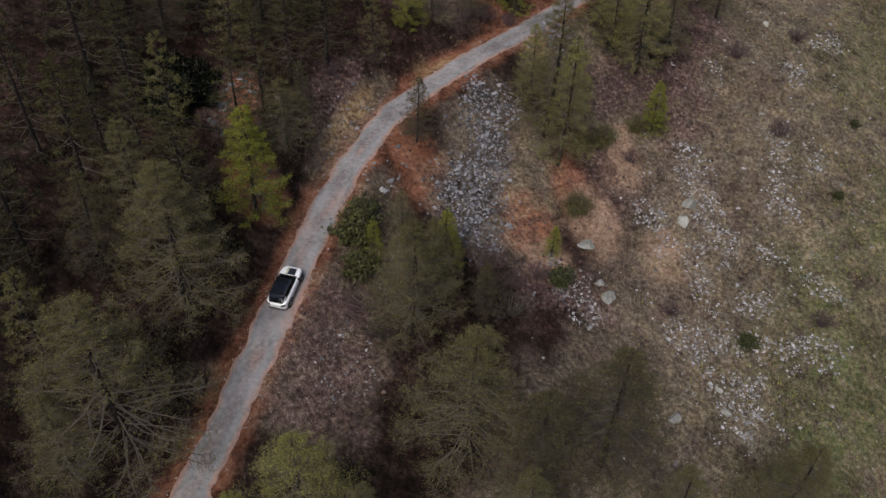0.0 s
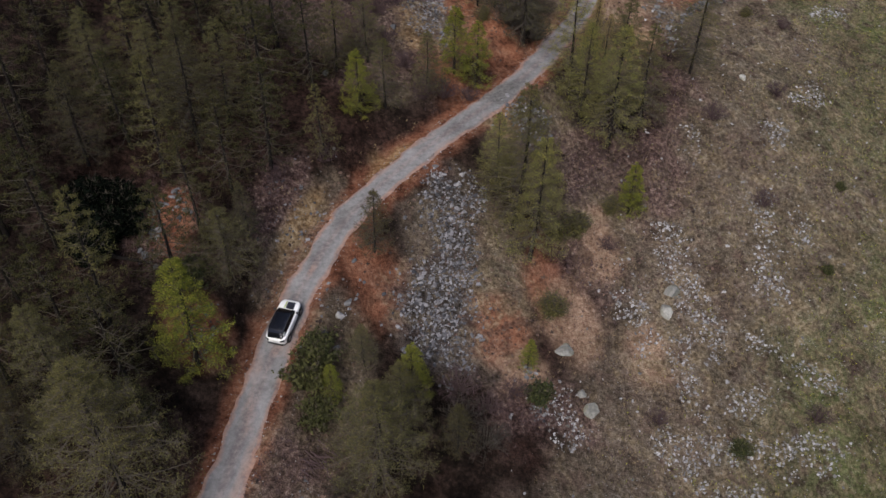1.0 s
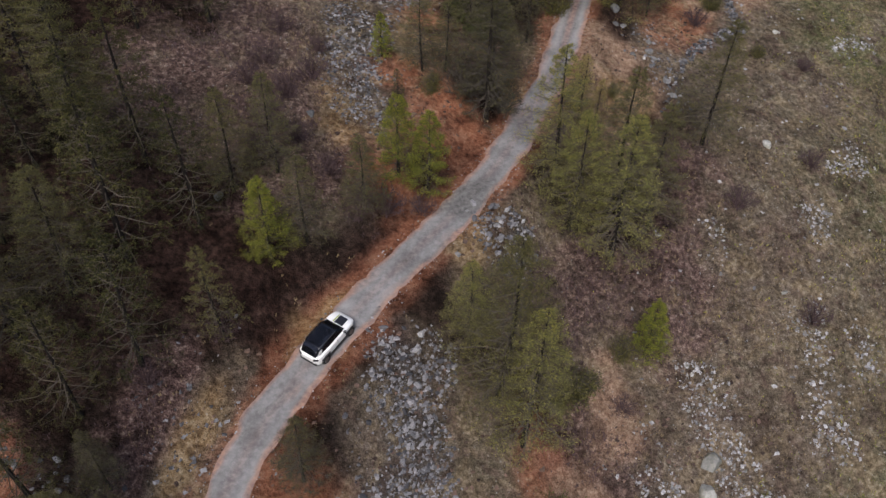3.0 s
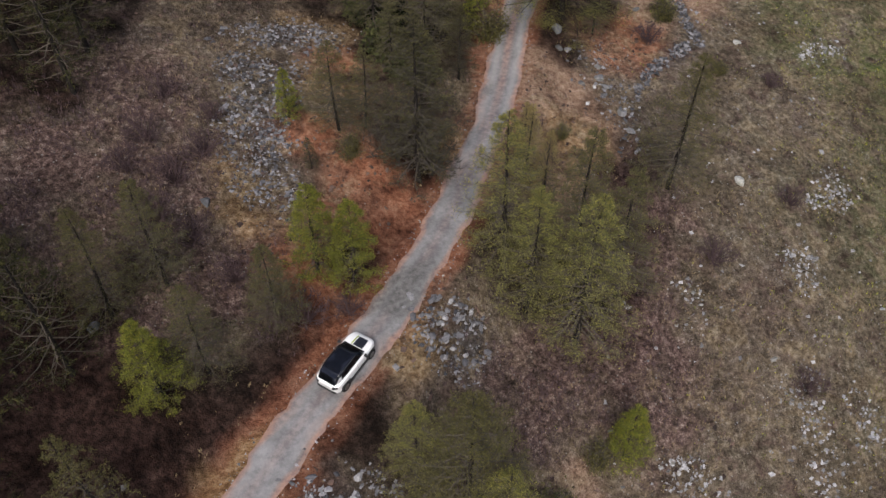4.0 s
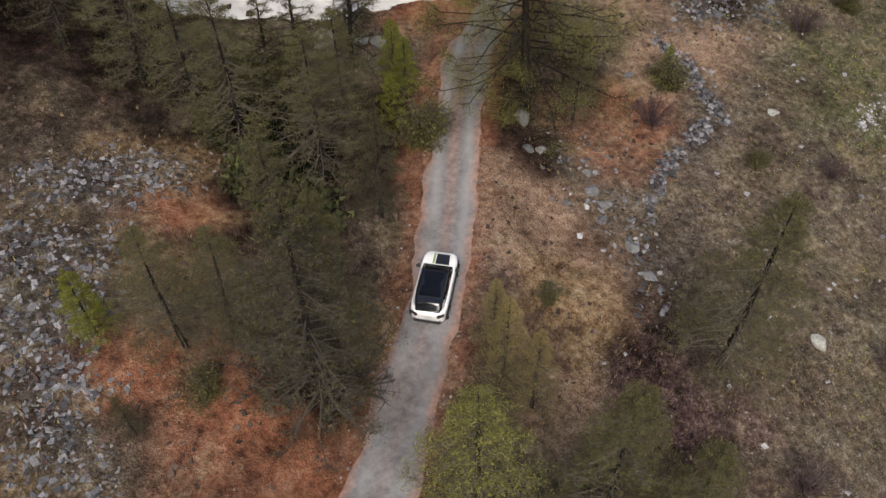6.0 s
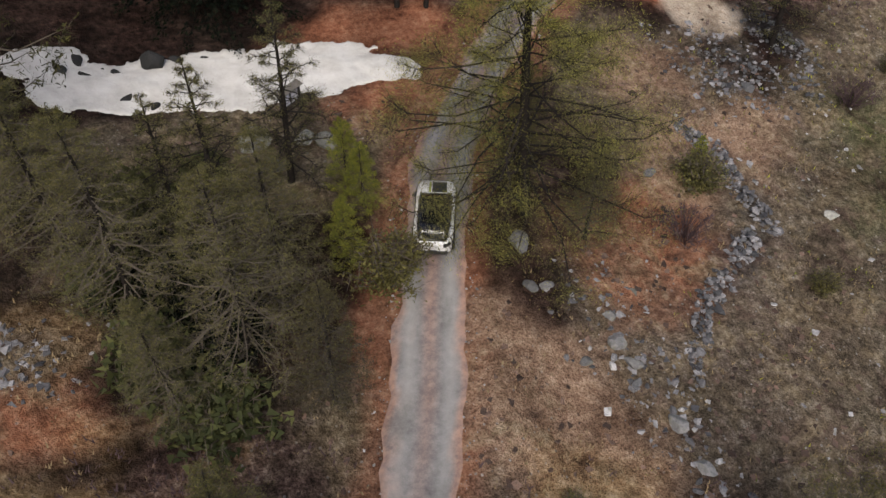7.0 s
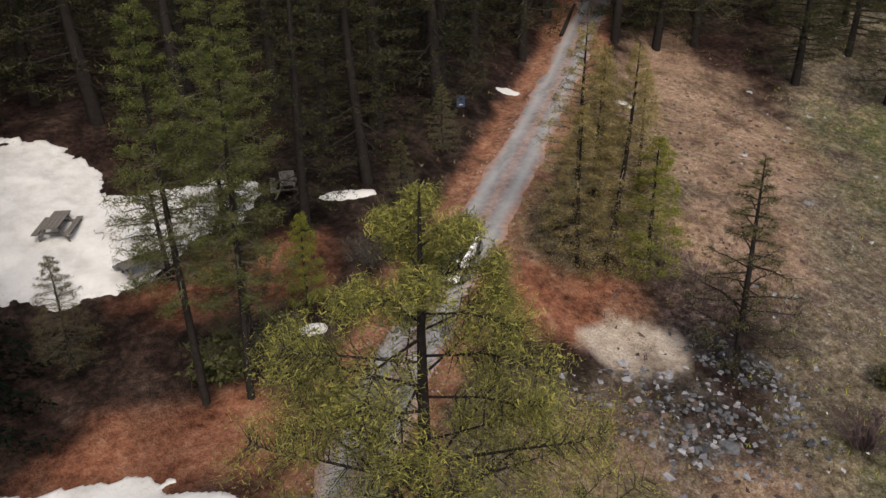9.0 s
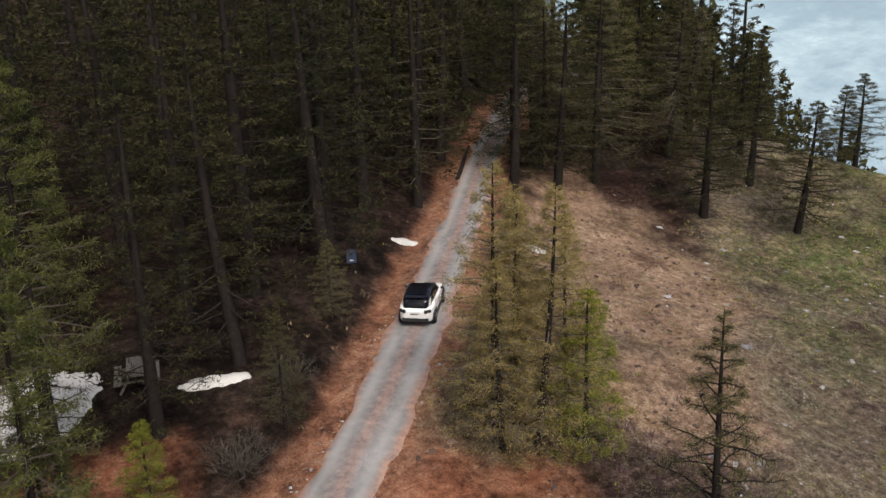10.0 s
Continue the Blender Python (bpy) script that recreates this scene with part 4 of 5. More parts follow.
    H[0].matrix_world = Matrix.Translation((28.15, 103.75, gz(28.15, 103.75))) @ lean.to_track_quat("Z", "Y").to_matrix().to_4x4() @ Matrix.Diagonal((1.08, 1.08, 1.045, 1))
    taken.append((28.15, 103.75))
    s = spruce("tall dense dark spruce beside the snow", 17, 5.2, 300)
    s.matrix_world = Matrix.Translation((18.5, 121.9, gz(18.5, 121.9)))
    s2 = copy_thing_at(s, Matrix.Translation((13.5, 129.5, gz(13.5, 129.5))) @ Matrix.Rotation(1.0, 4, "Z") @ Matrix.Diagonal((0.85, 0.85, 0.8, 1)))
    taken += [(18.5, 121.9), (13.5, 129.5)]

    # the dense forest, tree by tree where it can be seen
    open_spots = [(-8, 85.5, 6, 6.5), (-18.5, 56.5, 4.5, 5.5), (4, 89, 8.5, 12), (3, 100, 9, 6), (-1, 85, 5, 5), (17, 116, 10, 4.5), (26, 117, 6, 4), (28, 131, 7.5, 5), (25, 135, 5, 6), (8, 121, 6, 5), (17, 110, 7, 2.5), (36, 128.5, 3, 3), (14, 108, 4, 3), (63, 129, 17, 9)]
    count, tries, thicket = 0, 0, []
    while count < 335 and tries < 16000:
        tries += 1
        x, y = rng.uniform(-42, 118), rng.uniform(12, 178)
        off = float(near_road(np.array([x]), np.array([y]))[0][0])
        left = off < 0
        if left and y < 90 and x > -38 and off < -3.6:
            gap = 3.3
        elif left and y >= 90 and x > -25 and off < -3.2:
            gap = 3.7
        elif not left and 3.5 < off and y > 142 and x > 68 and y - 142 > (x - 95) * 0.3:
            gap = 4.0
        else:
            continue
        if 96 < y < 128 and x > (9 if y < 112 else 1):
            continue
        if off == 99.0 or any(float(blob(x, y, *b)) > 0 for b in open_spots):
            continue
        if any((x - a) ** 2 + (y - b) ** 2 < gap * gap for a, b in taken):
            continue
        h = rng.uniform(8, 13) if y < 100 else rng.uniform(12, 18)
        if off > -6 and y < 100:
            h *= 0.7
        near = (x > -24 and y > 22) if y < 118 else math.hypot(x - 28, y - 100) < 52
        if y > 118:
            proto, k, wide = rng.choice(K), h * 1.1 / 17, rng.uniform(0.95, 1.2)
        else:
            proto, k, wide = rng.choice(W if rng.random() < 0.72 else O[:2] + B[:1]), h / 12, rng.uniform(0.85, 1.15)
        if near:
            plant(proto, x, y, k, 1.0, rng, wide)
        else:
            thicket.append((FAR[1] if y > 118 else FAR[0], x, y, k, wide, rng.uniform(0, 6.28)))
        taken.append((x, y))
        count += 1
    joined_woods(thicket)
    for proto, (x, y) in zip(FAR, [(-34, 70), (30, 160)]):
        plant(proto, x, y, 1.0, 1.0, rng)


def far_woods():
    """The forest beyond, too far and thick to count."""
    rng = np.random.RandomState(5)
    V, F, n = [], [], 0
    bands = [(-120, -42, 0, 200, 280), (-42, 60, 178, 300, 260), (60, 150, 172, 300, 420), (84, 150, 150, 180, 220), (62, 120, 152, 190, 300), (118, 260, 100, 330, 200)]
    for x0, x1, y0, y1, count in bands:
        for _ in range(count):
            x, y = rng.uniform(x0, x1), rng.uniform(y0, y1)
            if float(np.abs(near_road(np.array([x]), np.array([y]))[0][0])) < 5:
                continue
            h = rng.uniform(12, 19)
            z = gz(x, y)
            for k in range(170):
                t = rng.uniform(0.05, 1)
                a, r = rng.uniform(0, 6.28), 2.3 * (1 - t) ** 0.8 * math.sqrt(rng.random()) + 0.05
                c = np.array([x + r * math.cos(a), y + r * math.sin(a), z + t * h])
                g, f = rng.normal(0, 0.4, 3), rng.normal(0, 0.24, 3)
                V.extend([c - f, c + g, c + f])
                F.append((n, n + 1, n + 2))
                n += 3
            V.extend([np.array([x - 0.13, y, z - 0.5]), np.array([x + 0.13, y + 0.05, z - 0.5]), np.array([x, y, z + h])])
            F.append((n, n + 1, n + 2))
            n += 3
    # The far crowns also wear the needles darkened for shade.
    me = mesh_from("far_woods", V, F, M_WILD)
    tagged(new("far_woods", me), "thick larch forest beyond the road", "forest", kind="stuff")


def build_stones():
    rng = random.Random(31)
    heap("scree", "tongue of loose grey angular stones below the road", "scree", [(4.4, 56.5, 3.6, 5.5, -10), (5.6, 64, 2.4, 5.5, 12), (7.3, 67.2, 1.6, 1.8, 0)], (-1, 50), (10, 70), 295, (0.18, 0.75), SCREE_MESHES, 1)
    heap("scree", "band of loose grey stones among dry grass", "scree", [(3.4, 89.5, 2.2, 6.0, 10), (4.2, 95.6, 3.0, 2.6, 0), (6.5, 100.3, 4.5, 2.0, 10)], (-1, 81), (12, 104), 295, (0.12, 0.34), SCREE_MESHES + DARK_MESHES[:2], 2, clump=0.9)
    heap("stone_bank", "heap of pale broken stones at the road edge", "stone heap", [(13.6, 75.6, 2.2, 2.4, -30), (11.9, 77.6, 1.1, 0.9, 0)], (9, 72), (17, 80), 120, (0.2, 0.8), SCREE_MESHES + PALE_MESHES[:2], 3, 0.3)
    heap("stone_heap", "broad heap of dark broken stones beside the clearing", "stone heap", [(42.8, 110.8, 2.9, 2.3, 0), (47.2, 112.5, 1.3, 3.4, 10), (46.5, 108.4, 1.2, 1.4, 0)], (38, 105), (51, 118), 295, (0.14, 0.42), SCREE_MESHES[:1] + DARK_MESHES, 4, 0.35)
    wall = [(38.4, 106.8, 0.5, 1.5, 20), (39.2, 104.4, 0.5, 1.8, -8), (39.2, 102.2, 0.65, 1.7, 10), (37.4, 100.3, 1.8, 0.65, 35), (35.0, 98.7, 1.8, 0.6, 30), (33.2, 97.2, 0.45, 1.2, -30), (32.0, 95.6, 0.3, 1.2, -25)]
    heap("dry_stone_wall", "collapsed dry stone wall curving down the slope", "stone wall", wall, (31, 94), (41, 109), 295, (0.16, 0.5), SCREE_MESHES + DARK_MESHES[:2], 5, 0.75, clump=0.25)
    heap("stone_rubble", "scattered rubble of split rocks beside the road verge", "rubble", [(29.2, 97.2, 2.2, 2.0, 0), (30.2, 93.4, 1.6, 3.0, -15), (28.0, 99.8, 1.0, 2.0, 15), (30.0, 90.6, 1.3, 1.6, 0)], (25, 88), (33, 103), 90, (0.14, 0.6), SCREE_MESHES + DARK_MESHES[:2] + PALE_MESHES[:1], 6, clump=1.1)
    heap("stone_rubble", "short run of tumbled grey stones in red soil", "rubble", [(12.2, 52.5, 0.8, 2.2, 20), (12.6, 49.5, 0.9, 1.5, 0)], (10, 46), (15, 56), 70, (0.2, 0.6), SCREE_MESHES, 7)
    heap("stone_rubble", "brown broken stones on the bank below the road", "rubble", [(-4.6, 36.5, 1.6, 4.5, -12), (-3.0, 37.5, 1.4, 2.5, 0)], (-8, 30), (0, 43), 150, (0.12, 0.4), SCREE_MESHES[:3] + PALE_MESHES[:2], 9)
    heap("stone_rubble", "grey rocks strewn between the dark pines and red soil", "rubble", [(-16.8, 56.2, 0.9, 2.6, 0), (-15.6, 59.6, 1.0, 1.6, 0)], (-19, 52), (-13, 63), 60, (0.25, 0.9), SCREE_MESHES, 10)
    heap("stone_rubble", "dark rocks piled under the forest edge", "rubble", [(-12.6, 50.5, 1.2, 2.0, 0), (-14, 58.5, 1.5, 1.5, 0)], (-16, 47), (-10, 62), 60, (0.25, 0.8), SCREE_MESHES, 8)

    pale, grey = "pale weathered boulder lying in the meadow grass", "large grey split boulder beside the road verge"
    for x, y, s, seed in [(25.8, 62.3, 1.8, 1), (25.1, 60.3, 1.7, 2), (26.5, 44.0, 0.8, 3), (26.9, 42.1, 1.0, 4), (28.6, 41.5, 0.8, 5), (36.9, 86.7, 0.95, 6), (42.8, 101.0, 0.8, 7), (34.5, 74, 0.6, 8), (16.5, 52.0, 0.9, 9)]:
        boulder(x, y, s, pale, 400 + seed, None, 0.62, seed * 47)
    boulder(15.3, 55.5, 1.7, "long flat grey boulder sunk in red soil", 420, None, 0.4, 10)
    boulder(22.0, 40.4, 1.5, "broad brown slab of rock in the meadow", 421, None, 0.4, 30)
    boulder(17.2, 50.6, 1.6, "low pale rock outcrop in the grass", 422, None, 0.45, 80)
    for x, y, s, seed in [(27.2, 102.3, 1.25, 1), (26.8, 100.2, 0.75, 2), (27.5, 100.1, 0.65, 3), (29.3, 97.2, 0.95, 4), (29.5, 96.2, 0.8, 5), (27.6, 96.7, 0.7, 6), (29.9, 93.5, 0.95, 7), (30.0, 91.7, 0.9, 8), (29.6, 98.4, 0.8, 9), (35.1, 105.0, 0.8, 10)]:
        boulder(x, y, s, grey, 430 + seed, M_GREYROCK, 0.55, seed * 61)
    for x, y, s, seed in [(18.2, 110.6, 1.7, 1), (20.3, 110.2, 1.4, 2), (21.2, 109.8, 1.15, 3)]:
        boulder(x, y, s, "mossy grey boulder in a row below the snow", 450 + seed, None, 0.6, seed * 33)
    for x, y, s, seed in [(-2.4, 54.3, 0.95, 1), (-2.9, 53.1, 1.0, 2), (-3.1, 50.6, 0.8, 3), (9.6, 73.7, 0.6, 4), (6.2, 67.4, 0.9, 5), (6.7, 68.4, 0.8, 6)]:
        boulder(x, y, s, "pale angular boulder below the road edge", 460 + seed, M_STONE, 0.5, seed * 71)
    for x, y, s, seed in [(-1.3, 56.5, 0.5, 1), (-2.1, 57.9, 0.6, 2), (-3.9, 51.3, 0.9, 3), (0.2, 84.8, 0.9, 4), (18.6, 108.6, 1.2, 7), (-5.6, 76.9, 0.9, 8), (34.3, 97.6, 0.7, 9), (43.4, 109.2, 0.9, 10)]:
        boulder(x, y, s, "dark rounded rock showing through the ground", 470 + seed, M_DARKROCK, 0.65, seed * 29)

    for x, y, s, seed in [(14.9, 117.1, 1.4, 1), (15.9, 117.4, 0.85, 2), (11.7, 117.7, 0.8, 3), (11.9, 116.4, 0.7, 4), (13.2, 116.6, 0.65, 5), (13.5, 114.5, 0.8, 6), (14.6, 113.9, 0.6, 7), (10.9, 116.9, 0.9, 8), (12.6, 116.9, 0.4, 9), (17.2, 117.5, 0.45, 10)]:
        boulder(x, y, s, "dark wet rock standing out of the melting snow", 490 + seed, M_WET, 0.95, seed * 37)

    # stones of the meadow, past counting
    picks = []
    streaks = [(27, 65, 2.2, 5, 15), (29, 59.5, 2.6, 3.2, 0), (34, 58.5, 4.0, 1.6, -15), (26, 55.5, 1.2, 4, 0), (38.5, 56, 4, 1.4, -20), (31, 49, 8, 2.2, 0), (24, 48, 2.5, 3, 0), (35, 66, 2, 4, 0), (36, 71, 1.5, 3.5, 0), (40, 70, 2, 2.5, 0), (39, 80, 2, 2, 0), (44, 86, 3, 2, 30), (31, 53, 5, 1.5, 20), (30, 78, 1.2, 3, 0), (50, 100, 3, 1.5, 0), (22, 60, 2.5, 4, 0), (28, 43, 4, 4, 0), (14, 50, 3, 3, 0)]
    while len(picks) < 8500:
        x, y, s = inside(streaks, (10, 38), (60, 120), rng, 0.55, 0.9, 12)
        picks.append((x, y, 0.05 + 0.22 * rng.random() ** 2.6, 0))
    while len(picks) < 13500:
        x, y = rng.uniform(10, 100), rng.uniform(30, 140)
        if x - np.interp(y, [p[0] for p in MEADOW_EDGE], [p[1] for p in MEADOW_EDGE]) > -5 and float(fbm(x / 6, y / 6, 14)) > -0.2:
            picks.append((x, y, 0.06 + 0.28 * rng.random() ** 5, 0))
    gravel("meadow_stones", "pale stones strewn over the meadow in streaks", "stones", picks, M_STONE, 1)
    picks = []
    for blobs, lo, hi, n in [([(4.4, 56.5, 3.6, 5.6, -10), (5.6, 64, 2.4, 5.6, 12), (7.3, 67.2, 1.6, 1.8, 0)], (-1, 49), (10, 71), 3400), ([(3.4, 89.5, 2.6, 6.5, 10), (4.2, 95.6, 3.4, 3.0, 0), (6.5, 100.3, 5, 2.4, 10)], (-2, 80), (13, 105), 2600), ([(13, 75.6, 3.2, 3.4, 0)], (8, 71), (18, 81), 350),
                             ([(44, 110.5, 5, 4, 0)], (37, 104), (52, 119), 550), (wall, (30, 93), (43, 110), 750), ([(29.6, 95.5, 2.2, 6, 0)], (25, 87), (34, 104), 260), ([(-6, 58, 4, 12, 0)], (-12, 40), (0, 72), 500)]:
        for _ in range(n):
            x, y, s = inside(blobs, lo, hi, rng, 0.4, 0.6, 15)
            if abs(float(near_road(np.array([x]), np.array([y]))[0][0])) > 1.7:
                picks.append((x, y, 0.07 + 0.22 * rng.random() ** 2.2, 0))
    gravel("scree_chips", "small grey chips between the larger scree stones", "stones", picks, M_SCREE, 2)
    picks = []
    for i in range(0, len(ROAD) - 60):
        for side in (-1, 1):
            for _ in range(9):
                off = side * (HALF - 0.1 + abs(rng.gauss(0.0, 0.32)))
                along = rng.uniform(-0.3, 0.3)
                x = ROAD[i, 0] + ROAD_T[i, 1] * off + ROAD_T[i, 0] * along
                y = ROAD[i, 1] - ROAD_T[i, 0] * off + ROAD_T[i, 1] * along
                picks.append((x, y, 0.03 + 0.08 * rng.random() ** 4, 0.02))
    gravel("verge_gravel", "pale gravel along both road edges", "gravel", picks, M_STONE, 3)


def build_clods():
    """Clods and bark litter on the open brown ground."""
    rng = random.Random(55)
    picks = []
    while len(picks) < 9000:
        x, y, s = inside(CLEARINGS, (-14, 36), (80, 140), rng, 0.3, 0.6, 18)
        if abs(float(near_road(np.array([x]), np.array([y]))[0][0])) > 1.9:
            picks.append((x, y, 0.07 + 0.22 * rng.random() ** 3, 0))
    gravel("soil_clods", "dark clods and bark litter on bare soil", "litter", picks, M_CLOD, 4)


def build_grass():
    """Dry tufts and low green blades over meadow and verges."""
    rng = np.random.RandomState(17)
    for name, label, material, n, tall, places in [
            ("dry_grass", "tufts of dry straw-coloured grass", M_STRAW, 9000, 0.15, [(1, 68.5, 4, 6), (7, 100, 6, 4), (-8, 61, 2.5, 10), (11.5, 74, 2.5, 5), (25, 91, 4, 6), (14, 92, 4, 6), (-2, 84, 5, 5), (30, 70, 14, 22), (45, 90, 14, 18), (26, 50, 14, 12), (1, 92, 6, 10), (63, 128, 16, 10)]),
            ("heather", "low purple-brown dwarf heath over bare soil", M_PURPLE, 9000, 0.24, [(b[0], b[1], b[2], b[3]) for b in HEATH]),
            ("meadow_grass", "short green spring grass of the meadow", M_GREEN, 8000, 0.13, [(44, 62, 16, 18), (52, 84, 16, 16), (56, 102, 14, 14), (30, 44, 12, 10), (92, 124, 22, 14)])]:
        V, F, k = [], [], 0
        weights = np.array([p[2] * p[3] for p in places], float)
        pick = rng.choice(len(places), n, p=weights / weights.sum())
        px = np.array([places[i][0] + places[i][2] * rng.normal(0, 0.55) for i in pick])
        py = np.array([places[i][1] + places[i][3] * rng.normal(0, 0.55) for i in pick])
        clump = fbm(px / 2.5, py / 2.5, 33) > -0.15
        off, _ = near_road(px, py)
        ok = clump & (np.abs(off) > 1.6)
        px, py = px[ok], py[ok]
        pz = ground_height(px, py)
        for x, y, z in zip(px, py, pz):
            for _ in range(4):
                a, ln = rng.uniform(0, 6.28), tall * rng.uniform(0.6, 1.5)
                bx, by = x + rng.normal(0, 0.08), y + rng.normal(0, 0.08)
                c, s = math.cos(a), math.sin(a)
                V.extend([(bx - s * 0.035, by + c * 0.035, z - 0.03), (bx + s * 0.035, by - c * 0.035, z - 0.03), (bx + c * ln * 0.7, by + s * ln * 0.7, z + ln * 0.8)])
                F.append((k, k + 1, k + 2))
                k += 3
        tagged(new(name, mesh_from(name, V, F, material)), label, "grass", kind="stuff")


def build_bushes():
    rng = random.Random(77)
    P = bush("bare_bush", "bare purple-brown bush on the slope", "bush", 1.0, 1.0, 60, 0, M_PURPLE, M_PURPLE, 1)
    J = bush("juniper_bush", "low dark green juniper bush", "bush", 0.9, 0.95, 45, 42, M_JUNIPER, M_TWIG, 2, 0.16)
    G = bush("budding_bush", "small bush with fresh olive-green buds", "bush", 1.0, 0.7, 44, 60, M_OLIVE, M_TWIG, 3, 0.07)
    # These pines reuse the shade-blackened spruce colour.
    E = bush("dwarf_pine", "creeping pine with shade put into its black-green needles", "bush", 1.0, 1.15, 60, 60, M_SPRUCE, M_TWIG, 5, 0.16)
    S = bush("grey_bush", "tangled grey leafless brush", "bush", 1.0, 1.2, 70, 0, M_PURPLE, M_DEADTWIG, 4)
    for proto, spots in ((P, [(32.4, 80.6, 1.6), (40.0, 84.7, 1.5), (36.2, 72.0, 1.7), (37.4, 52.2, 1.6), (22.7, 50.4, 1.2), (48.6, 107.2, 1.6), (34.8, 101.3, 1.6), (10.7, 50.8, 1.4), (6.1, 50.1, 1.8), (8.4, 49, 1.6), (20, 65.5, 1.2), (-1.5, 86.5, 1.8), (0.2, 88.6, 1.6), (-3, 89.5, 1.6), (-2.6, 83.8, 1.5), (-0.6, 82.2, 1.4), (-4.2, 87.2, 1.6), (0.8, 91.6, 1.2), (-2, 93.5, 1.4), (1.5, 79.5, 1.4), (-3.6, 80.6, 1.5), (43.6, 96, 1.2), (5, 77.5, 1.7), (7.5, 77.9, 1.3), (3.2, 76.6, 1.7), (-8.8, 64, 1.2), (-5.2, 67.5, 1.3)]),
                         (J, [(29.7, 48.8, 1.1), (-4.9, 47.4, 2.2), (-3.9, 45.3, 2.0), (12.6, 51.0, 1.5), (13.2, 99.2, 2.4), (14.6, 97.0, 2.0), (12, 103, 2.0), (41.5, 66, 0.8), (13.4, 106.8, 1.8), (16, 108.3, 1.2), (-13.5, 53.8, 1.6), (45, 75, 0.7), (28.6, 120.2, 1.6), (-4.2, 49.6, 1.8), (31, 120.6, 1.3)]),
                         (G, [(16.8, 66.2, 2.2), (15.2, 65.4, 1.8), (14.2, 58.6, 2.0), (22.8, 69.9, 1.4), (37.0, 104.0, 1.8), (39.6, 97.5, 1.0), (20.6, 69, 1.6), (24.6, 91.5, 1.0), (53, 108.5, 1.6), (21.6, 102.0, 2.2), (9.2, 88.8, 1.4)]),
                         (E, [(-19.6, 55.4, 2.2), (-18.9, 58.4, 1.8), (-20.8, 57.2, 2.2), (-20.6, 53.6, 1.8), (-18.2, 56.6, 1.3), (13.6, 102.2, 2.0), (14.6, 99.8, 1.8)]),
                         (S, [(6.5, 48.0, 1.9), (-11, 58.5, 1.6), (16, 100.3, 2.4), (12.0, 89.5, 2.2), (14.6, 88.9, 2.0), (36.4, 123.8, 1.3), (46.4, 122.0, 1.3), (8.2, 46.2, 1.8), (-2, 40.6, 1.3), (40.6, 127.4, 1.0)])):
        for x, y, h in spots:
            plant(proto, x, y, h, 1.0, rng, rng.uniform(0.85, 1.1))


def build_brushwood():
    """A pulled-up heap of dead branches below the road."""
    rng = np.random.RandomState(8)
    root = tagged(new("brushwood_heap"), "heap of dead reddish-brown branches below the road", "brushwood")
    root.location = (-4.4, 41.8, gz(-4.4, 41.8))
    for k in range(26):
        a = radians(-35) + rng.normal(0, 0.45)
        ln = rng.uniform(1.2, 3.0)
        s = np.array([rng.normal(0, 0.7), rng.normal(0, 0.6), rng.uniform(0.0, 0.5)])
        d = np.array([math.cos(a), math.sin(a), rng.uniform(-0.35, 0.15)])
        V, F = [], []
        tube([s - d * ln / 2, s + np.array([0, 0, 0.1]), s + d * ln / 2], [0.045, 0.035, 0.01], 5, V, F)
        child("dead_branch", mesh_from("dead_branch", V, F, M_PURPLE), root)


def fallen_log(x, y, length, turn, label):
    V, F = [], []
    tube([np.array([t * length, 0.03 * math.sin(t * 5), 0.12]) for t in np.linspace(-0.5, 0.5, 6)], [0.17, 0.17, 0.16, 0.15, 0.13, 0.11], 9, V, F)
    V += [np.array([-0.5 * length, 0, 0.12]), np.array([0.5 * length, 0, 0.12])]
    n = len(V)
    F += [(n - 2, (k + 1) % 9, k) for k in range(9)] + [(n - 1, n - 2 - 9 + k, n - 2 - 9 + (k + 1) % 9) for k in range(9)]
    ob = tagged(new("fallen_log", mesh_from("fallen_log", V, F, M_BARK)), label, "log")
    c, s = math.cos(radians(turn)), math.sin(radians(turn))
    a, b = gz(x - c * length / 2, y - s * length / 2), gz(x + c * length / 2, y + s * length / 2)
    ob.matrix_world = Matrix.Translation((x, y, (a + b) / 2)) @ Euler((0, -math.atan2(b - a, length), radians(turn))).to_matrix().to_4x4()


def picnic_table(x, y, turn, label):
    """A table with two fixed benches on A-frames."""
    root = tagged(new("picnic_table"), label, "picnic table", "picnic tables by the snow")
    for k in range(4):
        part("top_board", box(1.8, 0.17, 0.045, pose(0, -0.27 + 0.18 * k, 0.74), 0.006), M_PLANK, root)
    for side in (-1, 1):
        for k in range(2):
            part("bench_board", box(1.8, 0.13, 0.045, pose(0, side * (0.62 + 0.14 * k), 0.45), 0.006), M_PLANK, root)
    for ex in (-0.62, 0.62):
        for side in (-1, 1):
            part("leg", box(0.06, 0.09, 0.92, pose(ex, side * 0.42, 0.36, side * 30, 0, 0), 0.005), M_PLANK, root)
        part("bench_bearer", box(0.06, 1.6, 0.09, pose(ex + 0.065, 0, 0.38), 0.005), M_PLANK, root)
        part("top_bearer", box(0.06, 0.72, 0.08, pose(ex + 0.065, 0, 0.677), 0.005), M_PLANK, root)
    root.matrix_world = Matrix.Translation((x, y, gz(x, y) + 0.06)) @ Matrix.Rotation(radians(turn), 4, "Z")


